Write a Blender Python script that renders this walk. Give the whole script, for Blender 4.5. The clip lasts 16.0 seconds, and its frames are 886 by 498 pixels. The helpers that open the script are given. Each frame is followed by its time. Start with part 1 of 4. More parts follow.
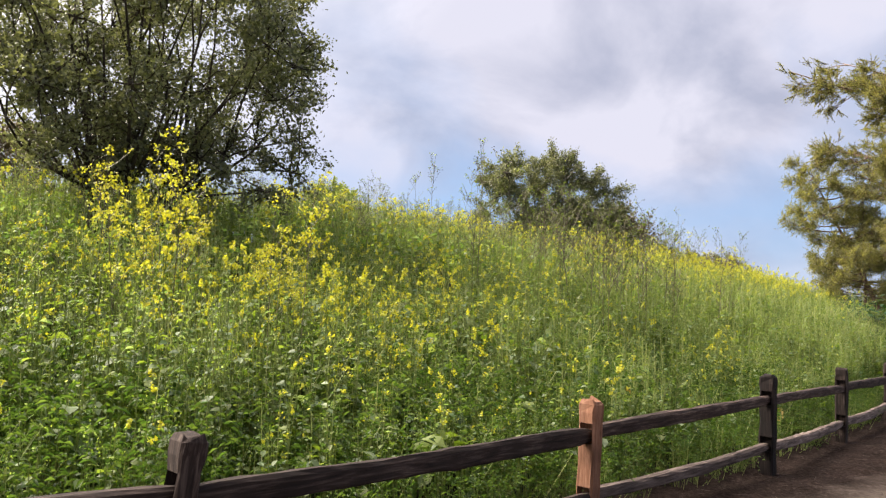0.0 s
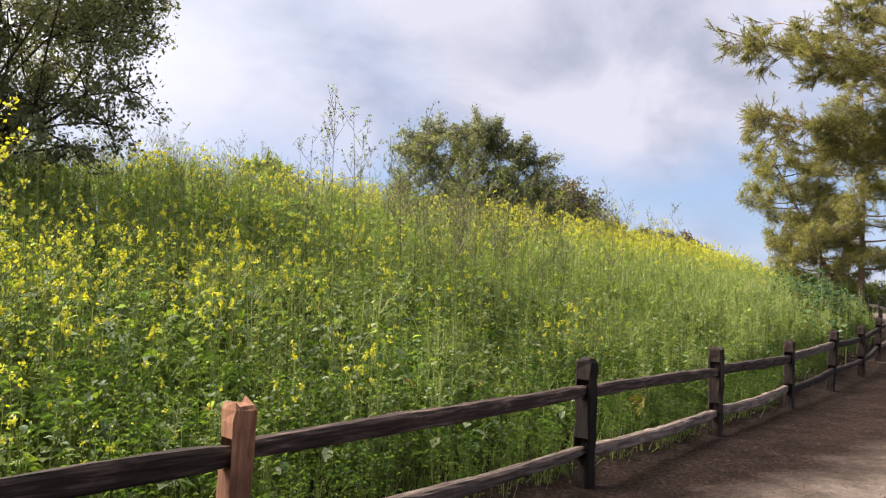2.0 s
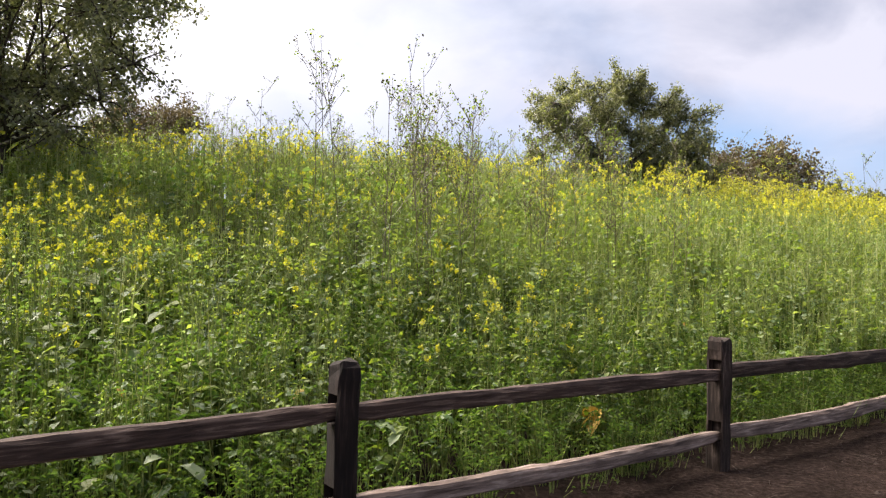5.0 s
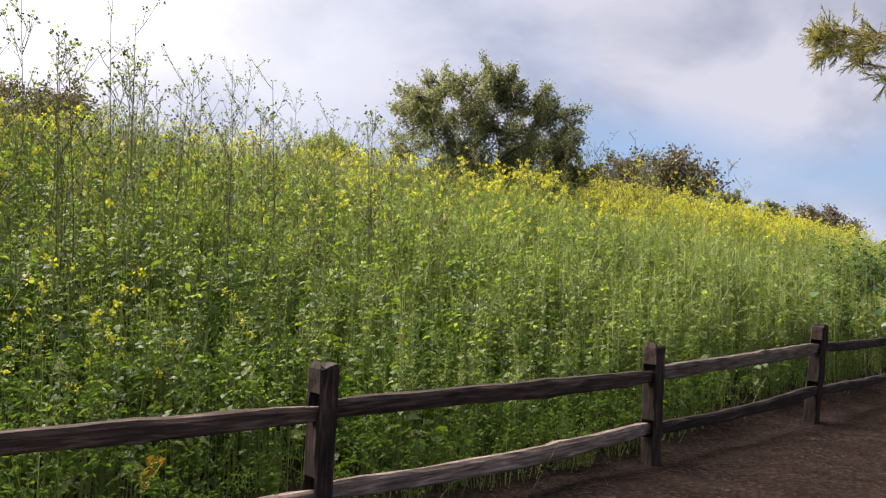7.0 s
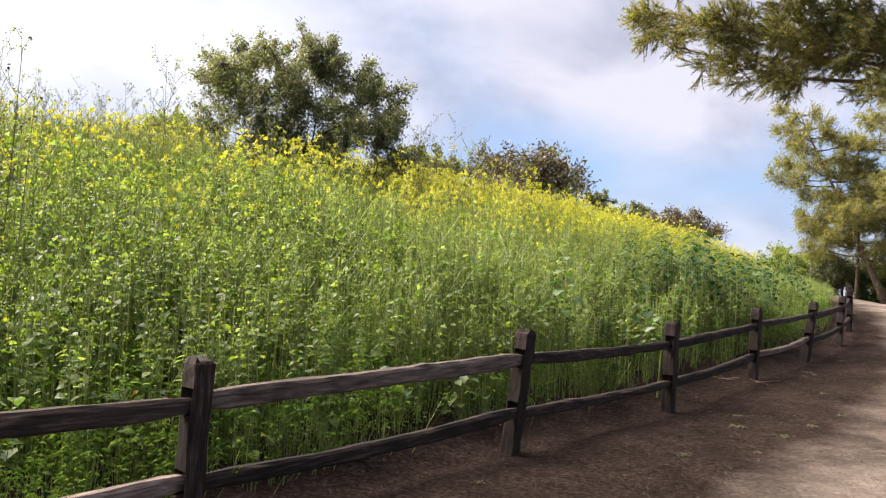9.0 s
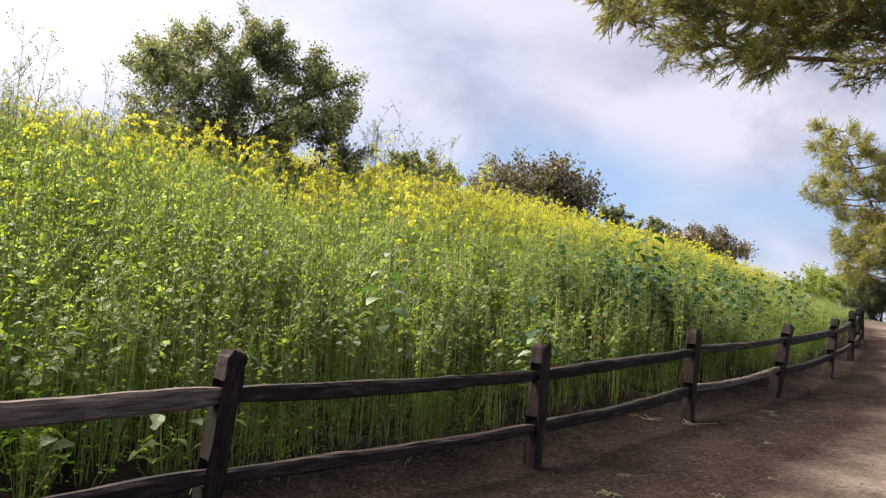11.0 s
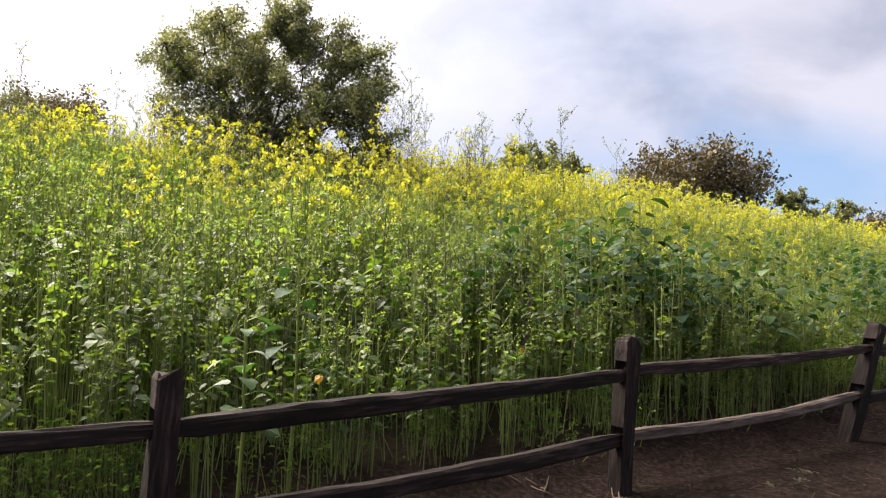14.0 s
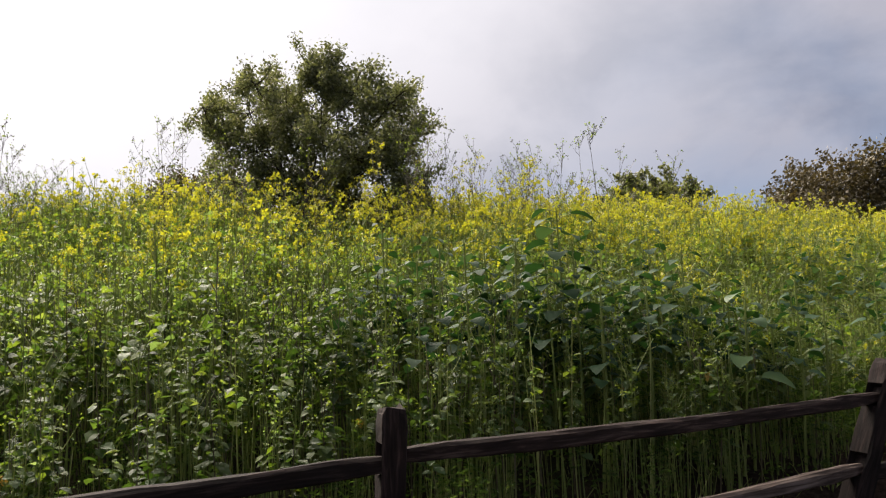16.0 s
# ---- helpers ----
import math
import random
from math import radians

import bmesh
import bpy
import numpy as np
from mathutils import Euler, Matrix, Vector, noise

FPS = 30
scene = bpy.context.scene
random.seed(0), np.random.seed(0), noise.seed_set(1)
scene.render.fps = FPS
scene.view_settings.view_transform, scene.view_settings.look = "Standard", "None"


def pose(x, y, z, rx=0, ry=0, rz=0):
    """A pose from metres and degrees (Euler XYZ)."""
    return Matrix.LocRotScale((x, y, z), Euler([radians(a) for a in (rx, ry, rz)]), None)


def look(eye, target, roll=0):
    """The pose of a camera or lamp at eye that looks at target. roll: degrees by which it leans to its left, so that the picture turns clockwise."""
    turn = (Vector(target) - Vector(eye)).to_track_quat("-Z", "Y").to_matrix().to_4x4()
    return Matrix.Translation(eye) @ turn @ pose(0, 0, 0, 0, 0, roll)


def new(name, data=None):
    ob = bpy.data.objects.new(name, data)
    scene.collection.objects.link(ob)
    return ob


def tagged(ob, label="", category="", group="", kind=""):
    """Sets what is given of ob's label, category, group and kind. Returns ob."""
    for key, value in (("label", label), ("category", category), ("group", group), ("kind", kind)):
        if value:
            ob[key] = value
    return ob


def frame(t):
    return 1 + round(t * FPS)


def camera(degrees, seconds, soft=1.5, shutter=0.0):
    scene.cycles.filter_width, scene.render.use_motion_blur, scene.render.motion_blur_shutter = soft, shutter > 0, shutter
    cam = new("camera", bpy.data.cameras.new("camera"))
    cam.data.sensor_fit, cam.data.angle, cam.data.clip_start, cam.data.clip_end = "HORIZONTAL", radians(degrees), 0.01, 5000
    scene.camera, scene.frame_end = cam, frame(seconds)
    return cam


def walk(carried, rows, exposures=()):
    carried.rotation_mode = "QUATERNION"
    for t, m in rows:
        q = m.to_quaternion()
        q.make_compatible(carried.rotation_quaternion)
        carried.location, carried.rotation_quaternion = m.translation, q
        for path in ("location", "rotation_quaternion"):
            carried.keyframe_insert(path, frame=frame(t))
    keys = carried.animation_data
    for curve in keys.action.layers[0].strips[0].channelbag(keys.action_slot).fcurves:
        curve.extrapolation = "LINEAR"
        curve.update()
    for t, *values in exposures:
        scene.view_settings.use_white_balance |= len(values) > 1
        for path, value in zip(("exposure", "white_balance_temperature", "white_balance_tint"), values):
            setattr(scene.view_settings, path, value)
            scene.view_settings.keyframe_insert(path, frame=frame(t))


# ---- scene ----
cam = camera(59.9, 16.0, 1.25)
METRES, EYE, TILT, LEAN, TURN = 21.5, 1.45, 4.9, -2.2, 0.0
ROWS = [
    (0.0, 0.0, 0.0, -0.0037, 0.0, 0.0, -0.0),
    (0.5, 0.0221, 0.0193, -0.0062, -0.05, -0.73, -0.34),
    (1.0, 0.0422, 0.0416, -0.0093, -2.21, -0.55, -0.88),
    (1.5, 0.0645, 0.06, -0.0126, -3.62, -1.48, -0.56),
    (2.0, 0.0846, 0.079, -0.0149, -2.16, -1.43, 0.34),
    (2.5, 0.1071, 0.098, -0.0178, -0.77, -1.01, 0.21),
    (3.0, 0.1274, 0.1143, -0.0197, 4.78, -1.89, 2.26),
    (5.5, 0.227, 0.2045, -0.032, 14.44, -2.26, 2.94),
    (6.0, 0.247, 0.2271, -0.0344, 12.99, -1.44, 3.17),
    (6.5, 0.2673, 0.2469, -0.0367, 12.5, -1.85, 3.22),
    (7.0, 0.2896, 0.2685, -0.0388, 9.27, -2.22, 1.61),
    (7.5, 0.316, 0.2875, -0.0414, 5.6, -2.0, 0.63),
    (8.0, 0.339, 0.3123, -0.0442, 3.02, -2.25, 0.26),
    (8.5, 0.3634, 0.3378, -0.0481, 1.91, -3.01, 0.86),
    (9.0, 0.3834, 0.3667, -0.05, 1.79, -2.67, -0.31),
    (9.5, 0.4086, 0.3916, -0.053, 1.03, -2.25, -1.97),
    (10.0, 0.4311, 0.4169, -0.0562, 1.23, -1.79, -2.87),
    (12.5, 0.5366, 0.5444, -0.0711, 12.2, -1.04, 2.63),
    (13.0, 0.5577, 0.5721, -0.0746, 13.86, -3.42, 2.11),
    (13.5, 0.575, 0.6025, -0.0761, 15.62, -2.42, 1.25),
    (14.0, 0.5932, 0.6268, -0.0787, 19.06, -0.73, 1.82),
    (14.5, 0.609, 0.6553, -0.0819, 23.79, -0.08, 2.46),
    (15.0, 0.6297, 0.6789, -0.0849, 26.91, 0.42, 3.4),
    (15.5, 0.6477, 0.706, -0.0868, 29.96, 2.06, 4.86),
    (16.0, 0.6665, 0.7312, -0.0883, 31.67, 3.68, 6.05),
]
EXPOSURES = [(t, stops, 6350, 15) for t, stops in ((0.0, 1.55), (1.0, 1.56), (2.0, 1.55), (2.5, 1.32), (3.0, 1.55), (5.5, 1.66), (6.2, 1.38), (7.2, 1.39), (8.5, 1.64), (10.0, 1.70), (12.5, 1.4), (13.1, 1.83), (14.0, 1.58), (15.3, 1.3), (16.0, 0.85))]
walk(cam, [(t, pose(0, 0, EYE, TILT, LEAN, TURN) @ pose(METRES * x, METRES * y, METRES * z, 90 + pitch, roll, yaw)) for t, x, y, z, yaw, pitch, roll in ROWS], EXPOSURES)

# ---- light ----
SUN_EL, SUN_AZ = 44.0, -72.0          # degrees up, and from +y towards +x
world = bpy.data.worlds.new("world")
scene.world = world
world.use_nodes = True


def node(tree, kind, **values):
    n = tree.nodes.new(kind)
    for key, value in values.items():
        n.inputs[key.replace("_", " ")].default_value = value
    return n


def ramp(tree, stops, source, mode="LINEAR"):
    r = tree.nodes.new("ShaderNodeValToRGB")
    r.color_ramp.interpolation = mode
    while len(r.color_ramp.elements) < len(stops):
        r.color_ramp.elements.new(0.5)
    for e, (p, c) in zip(r.color_ramp.elements, stops):
        e.position = p
        e.color = (c, c, c, 1) if isinstance(c, (int, float)) else (*c, 1)
    tree.links.new(source, r.inputs[0])
    return r.outputs[0]


def mix(tree, a, b, factor, blend="MIX"):
    m = tree.nodes.new("ShaderNodeMix")
    m.data_type, m.blend_type = "RGBA", blend
    for socket, value in ((m.inputs[0], factor), (m.inputs[6], a), (m.inputs[7], b)):
        if isinstance(value, bpy.types.NodeSocket):
            tree.links.new(value, socket)
        elif isinstance(value, (int, float)):
            socket.default_value = value
        else:
            socket.default_value = (*value, 1)
    return m.outputs[2]


def noise_tex(tree, vector, scale, detail=5.0, rough=0.55, distort=0.0):
    n = node(tree, "ShaderNodeTexNoise", Scale=scale, Detail=detail, Roughness=rough, Distortion=distort)
    if vector is not None:
        tree.links.new(vector, n.inputs["Vector"])
    return n.outputs[0]


def make_sky():
    t = world.node_tree
    t.nodes.clear()
    out = t.nodes.new("ShaderNodeOutputWorld")
    back = node(t, "ShaderNodeBackground", Strength=SKY_STRENGTH)
    sky = t.nodes.new("ShaderNodeTexSky")
    sky.sky_type, sky.sun_disc = "NISHITA", False
    sky.sun_elevation, sky.sun_rotation = radians(SUN_EL), radians(SUN_AZ)
    sky.air_density, sky.dust_density = 1.0, 1.0
    way = t.nodes.new("ShaderNodeTexCoord").outputs["Generated"]
    # a high sheet of cloud, seen in perspective: it closes up towards the horizon
    xyz = t.nodes.new("ShaderNodeSeparateXYZ")
    t.links.new(way, xyz.inputs[0])
    up = node(t, "ShaderNodeMath")
    up.operation = "ADD"
    up.inputs[1].default_value = 0.55
    t.links.new(xyz.outputs[2], up.inputs[0])
    flat = t.nodes.new("ShaderNodeVectorMath")
    flat.operation = "DIVIDE"
    triple = t.nodes.new("ShaderNodeCombineXYZ")
    for k in range(3):
        t.links.new(up.outputs[0], triple.inputs[k])
    t.links.new(way, flat.inputs[0])
    t.links.new(triple.outputs[0], flat.inputs[1])
    place = t.nodes.new("ShaderNodeMapping")
    place.inputs["Location"].default_value = CLOUD_SHIFT
    place.inputs["Scale"].default_value = (1.0, 1.0, 0.6)
    t.links.new(flat.outputs[0], place.inputs[0])
    banks = noise_tex(t, place.outputs[0], 1.7, 7.0, 0.52, 0.2)
    lift = t.nodes.new("ShaderNodeMath")
    lift.operation = "ADD"
    t.links.new(banks, lift.inputs[0])
    t.links.new(ramp(t, [(0.0, 0.30), (0.06, 0.0), (0.14, 0.0), (0.24, 0.26), (0.5, 0.34)], xyz.outputs[2]), lift.inputs[1])
    cover = ramp(t, [(0.48, 0.0), (0.78, 1.0)], lift.outputs[0])
    tone = noise_tex(t, place.outputs[0], 3.4, 7.0, 0.52, 0.3)
    cloud = ramp(t, [(0.38, CLOUD_DARK), (0.58, CLOUD_LIGHT)], tone)
    # the cloud is brightest round the hidden sun
    sunward = Vector((math.sin(radians(SUN_AZ)) * math.cos(radians(SUN_EL)), math.cos(radians(SUN_AZ)) * math.cos(radians(SUN_EL)), math.sin(radians(SUN_EL))))
    dot = t.nodes.new("ShaderNodeVectorMath")
    dot.operation = "DOT_PRODUCT"
    dot.inputs[1].default_value = sunward
    t.links.new(way, dot.inputs[0])
    halo = ramp(t, [(0.47, 0.0), (0.69, 0.34), (0.84, 0.75), (1.0, 1.0)], dot.outputs["Value"])
    cloud = mix(t, cloud, CLOUD_GLARE, halo)
    cover = mix(t, cover, (1, 1, 1), ramp(t, [(0.38, 0.0), (0.71, 1.0)], dot.outputs["Value"]))
    low = mix(t, sky.outputs[0], SKY_BLUE, 0.8)
    t.links.new(mix(t, low, cloud, cover), back.inputs[0])
    t.links.new(back.outputs[0], out.inputs[0])


SKY_STRENGTH = 0.078
SKY_BLUE = (1.6, 2.35, 3.5)
CLOUD_DARK, CLOUD_LIGHT, CLOUD_GLARE = (2.15, 2.3, 2.8), (3.5, 3.52, 3.9), (8.8, 8.6, 8.4)
CLOUD_SHIFT = (0.4, 0.2, 0.0)
make_sky()
sun = new("sun", bpy.data.lights.new("sun", "SUN"))
sun.data.energy, sun.data.angle, sun.data.color = 6.0, radians(50), (1.0, 0.89, 0.72)
sun.matrix_world = look((0, 0, 40), (-math.sin(radians(SUN_AZ)), -math.cos(radians(SUN_AZ)), 40 - math.tan(radians(SUN_EL))))

# ---- materials ----


def material(name):
    m = bpy.data.materials.new(name)
    m.use_nodes = True
    t = m.node_tree
    t.nodes.clear()
    out = t.nodes.new("ShaderNodeOutputMaterial")
    b = t.nodes.new("ShaderNodeBsdfPrincipled")
    t.links.new(b.outputs[0], out.inputs[0])
    return m, t, b, out


def leaf_material(name, stops, through_colour, share=0.35, rough=0.55):
    """Thin leaves: each island takes its own tint, and part of the light passes through."""
    m, t, b, out = material(name)
    geo = t.nodes.new("ShaderNodeNewGeometry")
    tint = ramp(t, stops, geo.outputs["Random Per Island"])
    where = t.nodes.new("ShaderNodeTexCoord").outputs["Object"]
    patch = ramp(t, [(0.3, 0.78), (0.7, 1.2)], noise_tex(t, where, 0.9, 3.0))
    tint = mix(t, tint, patch, 1.0, "MULTIPLY")
    t.links.new(tint, b.inputs["Base Color"])
    b.inputs["Roughness"].default_value = rough
    tr = t.nodes.new("ShaderNodeBsdfTranslucent")
    t.links.new(mix(t, tint, through_colour, 1.0, "MULTIPLY"), tr.inputs[0])
    b.inputs["Specular IOR Level"].default_value = 0.4
    s = t.nodes.new("ShaderNodeMixShader")
    s.inputs[0].default_value = share
    t.links.new(b.outputs[0], s.inputs[1])
    t.links.new(tr.outputs[0], s.inputs[2])
    t.links.new(s.outputs[0], out.inputs[0])
    return m


def wood_material(name, dark, mid, light, along=(14.0, 14.0, 1.2), strength=0.5):
    m, t, b, out = material(name)
    where = t.nodes.new("ShaderNodeTexCoord").outputs["Object"]
    info = t.nodes.new("ShaderNodeObjectInfo").outputs["Random"]
    stretch = t.nodes.new("ShaderNodeMapping")
    stretch.inputs["Scale"].default_value = along
    t.links.new(where, stretch.inputs[0])
    shift = t.nodes.new("ShaderNodeCombineXYZ")
    t.links.new(info, shift.inputs[0])
    add = t.nodes.new("ShaderNodeVectorMath")
    add.operation = "MULTIPLY_ADD"
    add.inputs[1].default_value = (37, 11, 5)
    t.links.new(shift.outputs[0], add.inputs[0])
    t.links.new(stretch.outputs[0], add.inputs[2])
    grain = noise_tex(t, add.outputs[0], 3.2, 8.0, 0.62, 0.6)
    colour = ramp(t, [(0.34, dark), (0.52, mid), (0.72, light)], grain)
    blotch = ramp(t, [(0.35, 0.62), (0.65, 1.15)], noise_tex(t, where, 3.0, 4.0))
    colour = mix(t, colour, blotch, 1.0, "MULTIPLY")
    vary = ramp(t, [(0.0, 0.65), (0.7, 1.0), (1.0, 1.45)], info)
    t.links.new(mix(t, colour, vary, 1.0, "MULTIPLY"), b.inputs["Base Color"])
    b.inputs["Roughness"].default_value = 0.86
    b.inputs["Specular IOR Level"].default_value = 0.22
    bump = node(t, "ShaderNodeBump", Strength=strength, Distance=0.012)
    t.links.new(grain, bump.inputs["Height"])
    t.links.new(bump.outputs[0], b.inputs["Normal"])
    return m


def ground_material():
    m, t, b, out = material("bare_earth")
    where = t.nodes.new("ShaderNodeTexCoord").outputs["Object"]
    worn_lit = t.nodes.new("ShaderNodeAttribute")
    worn_lit.attribute_name = "tread_lit"
    green = t.nodes.new("ShaderNodeAttribute")
    green.attribute_name = "turf"
    fine = noise_tex(t, where, 26.0, 10.0, 0.78)
    broad = noise_tex(t, where, 1.3, 5.0, 0.6)
    # loose soil darkened by the field's painted shade; trodden path paler, as if sunlit
    loose_shaded = ramp(t, [(0.36, (0.009, 0.0058, 0.0048)), (0.49, (0.024, 0.0162, 0.0136)), (0.60, (0.048, 0.035, 0.0300)), (0.72, (0.11, 0.086, 0.073))], fine)
    packed_lit = ramp(t, [(0.34, (0.105, 0.084, 0.071)), (0.55, (0.170, 0.140, 0.120)), (0.72, (0.25, 0.214, 0.188))], fine)
    edge = t.nodes.new("ShaderNodeMath")
    edge.operation = "ADD"
    t.links.new(worn_lit.outputs["Fac"], edge.inputs[0])
    t.links.new(ramp(t, [(0.35, 0.0), (0.75, 0.2)], broad), edge.inputs[1])
    colour = mix(t, loose_shaded, packed_lit, ramp(t, [(0.35, 0.0), (0.95, 1.0)], edge.outputs[0]))
    mid = noise_tex(t, where, 3.4, 6.0, 0.65)
    colour = mix(t, colour, ramp(t, [(0.35, 0.75), (0.65, 1.2)], broad), 1.0, "MULTIPLY")
    colour = mix(t, colour, ramp(t, [(0.38, 0.8), (0.62, 1.15)], mid), 1.0, "MULTIPLY")
    turf = ramp(t, [(0.3, (0.018, 0.028, 0.008)), (0.7, (0.05, 0.07, 0.02))], noise_tex(t, where, 3.0, 8.0, 0.7))
    colour = mix(t, colour, turf, green.outputs["Fac"])
    t.links.new(colour, b.inputs["Base Color"])
    b.inputs["Roughness"].default_value = 1.0
    b.inputs["Specular IOR Level"].default_value = 0.03
    clod = node(t, "ShaderNodeBump", Strength=1.0, Distance=0.05)
    t.links.new(noise_tex(t, where, 17.0, 10.0, 0.74), clod.inputs["Height"])
    t.links.new(clod.outputs[0], b.inputs["Normal"])
    return m


def plain(name, colour, rough=0.8, scale=30.0, spread=0.25):
    m, t, b, out = material(name)
    where = t.nodes.new("ShaderNodeTexCoord").outputs["Object"]
    tone = ramp(t, [(0.3, 1 - spread), (0.7, 1 + spread)], noise_tex(t, where, scale, 6.0, 0.6))
    t.links.new(mix(t, colour, tone, 1.0, "MULTIPLY"), b.inputs["Base Color"])
    b.inputs["Roughness"].default_value = rough
    return m


EARTH = ground_material()
STEM = leaf_material("mustard_stem", [(0.0, (0.14, 0.19, 0.048)), (0.6, (0.235, 0.285, 0.08)), (1.0, (0.36, 0.38, 0.15))], (1.1, 1.1, 0.6), 0.35)
DRY_STEM = leaf_material("dry_stem", [(0.0, (0.07, 0.055, 0.032)), (1.0, (0.16, 0.14, 0.075))], (1, 1, 0.7), 0.05)
LEAF = leaf_material("mustard_leaf", [(0.0, (0.074, 0.118, 0.021)), (0.5, (0.142, 0.190, 0.039)), (0.80, (0.187, 0.236, 0.068)), (1.0, (0.275, 0.315, 0.155))], (1.45, 1.55, 0.47), 0.54, 0.55)
# pale leaves; their whitish tints also paint in the sky's sheen on leaf tops
PALE_LEAF = leaf_material("broad_pale_sheen_leaf", [(0.0, (0.075, 0.13, 0.045)), (0.55, (0.137, 0.195, 0.088)), (1.0, (0.29, 0.345, 0.215))], (1.4, 1.55, 0.6), 0.5, 0.5)
# undergrowth green; its dark tone also paints shade on the mustard's lower leaves
LOW_LEAF = leaf_material("undergrowth_and_shaded_leaf", [(0.0, (0.036, 0.068, 0.018)), (0.6, (0.074, 0.116, 0.034)), (1.0, (0.125, 0.168, 0.056))], (1.4, 1.6, 0.5), 0.5, 0.5)
PETAL = leaf_material("mustard_flower", [(0.0, (0.42, 0.42, 0.034)), (0.6, (0.50, 0.49, 0.042)), (1.0, (0.42, 0.48, 0.075))], (1.1, 1.07, 0.5), 0.45)
YELLOWED = leaf_material("withered_leaf", [(0.0, (0.34, 0.17, 0.04)), (1.0, (0.46, 0.33, 0.07))], (1.1, 1.0, 0.5), 0.35)
OAK_LEAF = leaf_material("oak_leaf", [(0.0, (0.058, 0.067, 0.040)), (0.6, (0.120, 0.132, 0.078)), (1.0, (0.225, 0.238, 0.16))], (1.4, 1.4, 0.6), 0.5, 0.42)
BROWN_LEAF = leaf_material("brown_oak_leaf", [(0.0, (0.055, 0.045, 0.022)), (0.6, (0.105, 0.085, 0.045)), (1.0, (0.17, 0.14, 0.085))], (1.3, 1.2, 0.6), 0.2, 0.5)
BUSH_LEAF = leaf_material("bush_leaf", [(0.0, (0.10, 0.14, 0.035)), (0.6, (0.18, 0.23, 0.06)), (1.0, (0.28, 0.31, 0.11))], (1.4, 1.4, 0.5), 0.5, 0.5)
NEEDLE = leaf_material("pine_needle", [(0.0, (0.088, 0.105, 0.044)), (0.6, (0.18, 0.188, 0.078)), (1.0, (0.30, 0.28, 0.13))], (1.5, 1.4, 0.5), 0.55, 0.5)
OAK_LEAF.node_tree.nodes["Principled BSDF"].inputs["Roughness"].default_value = 0.34
OAK_LEAF.node_tree.nodes["Principled BSDF"].inputs["Specular IOR Level"].default_value = 0.7
BARK = wood_material("bark", (0.030, 0.024, 0.020), (0.075, 0.06, 0.048), (0.15, 0.125, 0.10), (6, 6, 1.5), 0.9)
PINE_BARK = wood_material("pine_bark", (0.06, 0.04, 0.028), (0.17, 0.115, 0.08), (0.30, 0.22, 0.16), (5, 5, 1.2), 0.9)
RAIL_WOOD = wood_material("weathered_rail", (0.007, 0.0045, 0.0042), (0.019, 0.012, 0.0105), (0.085, 0.060, 0.052))
BLEACHED = wood_material("bleached_rail", (0.045, 0.033, 0.029), (0.135, 0.101, 0.087), (0.29, 0.235, 0.21))
POST_WOOD = wood_material("weathered_post", (0.005, 0.0031, 0.0029), (0.0135, 0.0083, 0.0075), (0.048, 0.031, 0.027))
WORN_WOOD = wood_material("worn_brown_wood", (0.013, 0.0085, 0.0075), (0.038, 0.025, 0.021), (0.13, 0.096, 0.081))
NEW_WOOD = wood_material("new_cedar", (0.095, 0.042, 0.024), (0.18, 0.088, 0.053), (0.26, 0.142, 0.092))
TWIG = plain("dry_twig", (0.12, 0.085, 0.058))

# ---- plan: the fence line, the path beside it and the hill behind ----
POSTS = [(-1.10, 3.22), (1.02, 5.30), (3.09, 7.35), (4.97, 9.65), (6.86, 11.91), (8.66, 14.16), (10.49, 16.38), (12.23, 18.68), (13.86, 20.84), (15.44, 23.02), (16.90, 25.60), (18.15, 28.15), (19.45, 30.90)]
LINE = np.array([(-58.0, -54.0), (-9.5, -5.3)] + POSTS + [(23.5, 41.5), (34.0, 60.0), (62.0, 108.0)])
LEGS = np.diff(LINE, axis=0)
LENGTHS = np.hypot(LEGS[:, 0], LEGS[:, 1])
STARTS = np.concatenate(([0.0], np.cumsum(LENGTHS)))
ZERO = STARTS[3] - 4.67               # so that the second post stands at 4.67 along


def along(x, y):
    """Metres along the fence line, and metres uphill of it (path side: minus)."""
    p = np.stack([np.asarray(x, float).ravel(), np.asarray(y, float).ravel()], 1)
    best, s_out, w_out = np.full(len(p), 1e9), np.zeros(len(p)), np.zeros(len(p))
    for a, leg, length, start in zip(LINE[:-1], LEGS, LENGTHS, STARTS):
        d = p - a
        f = np.clip((d @ leg) / length ** 2, 0, 1)
        off = d - f[:, None] * leg
        dist = np.hypot(off[:, 0], off[:, 1])
        side = np.sign(leg[0] * d[:, 1] - leg[1] * d[:, 0])
        hit = dist < best
        best[hit], s_out[hit], w_out[hit] = dist[hit], start + f[hit] * length - ZERO, (side * dist)[hit]
    return s_out, w_out


def soft_noise(x, y, scale, seed=0.0):
    """A cheap smooth wave field of about -1 to 1."""
    x, y = np.asarray(x) / scale, np.asarray(y) / scale
    return (np.sin(x * 1.9 + 1.3 * np.sin(y * 1.1 + seed) + seed) + np.sin(y * 2.3 + 1.7 * np.sin(x * 0.9 - seed) + 2.1 * seed) + np.sin((x + y) * 1.3 + 0.7 * seed)) / 3


HILL_X = [-400, -60, -14, -6, 0, 0.8, 2, 6, 10, 14, 17, 22, 60, 160, 400]
HILL_Z = [-2.0, -0.6, -0.10, 0.0, 0.0, 0.08, 0.34, 1.42, 2.45, 3.10, 3.30, 3.35, 3.30, 1.5, -2.0]


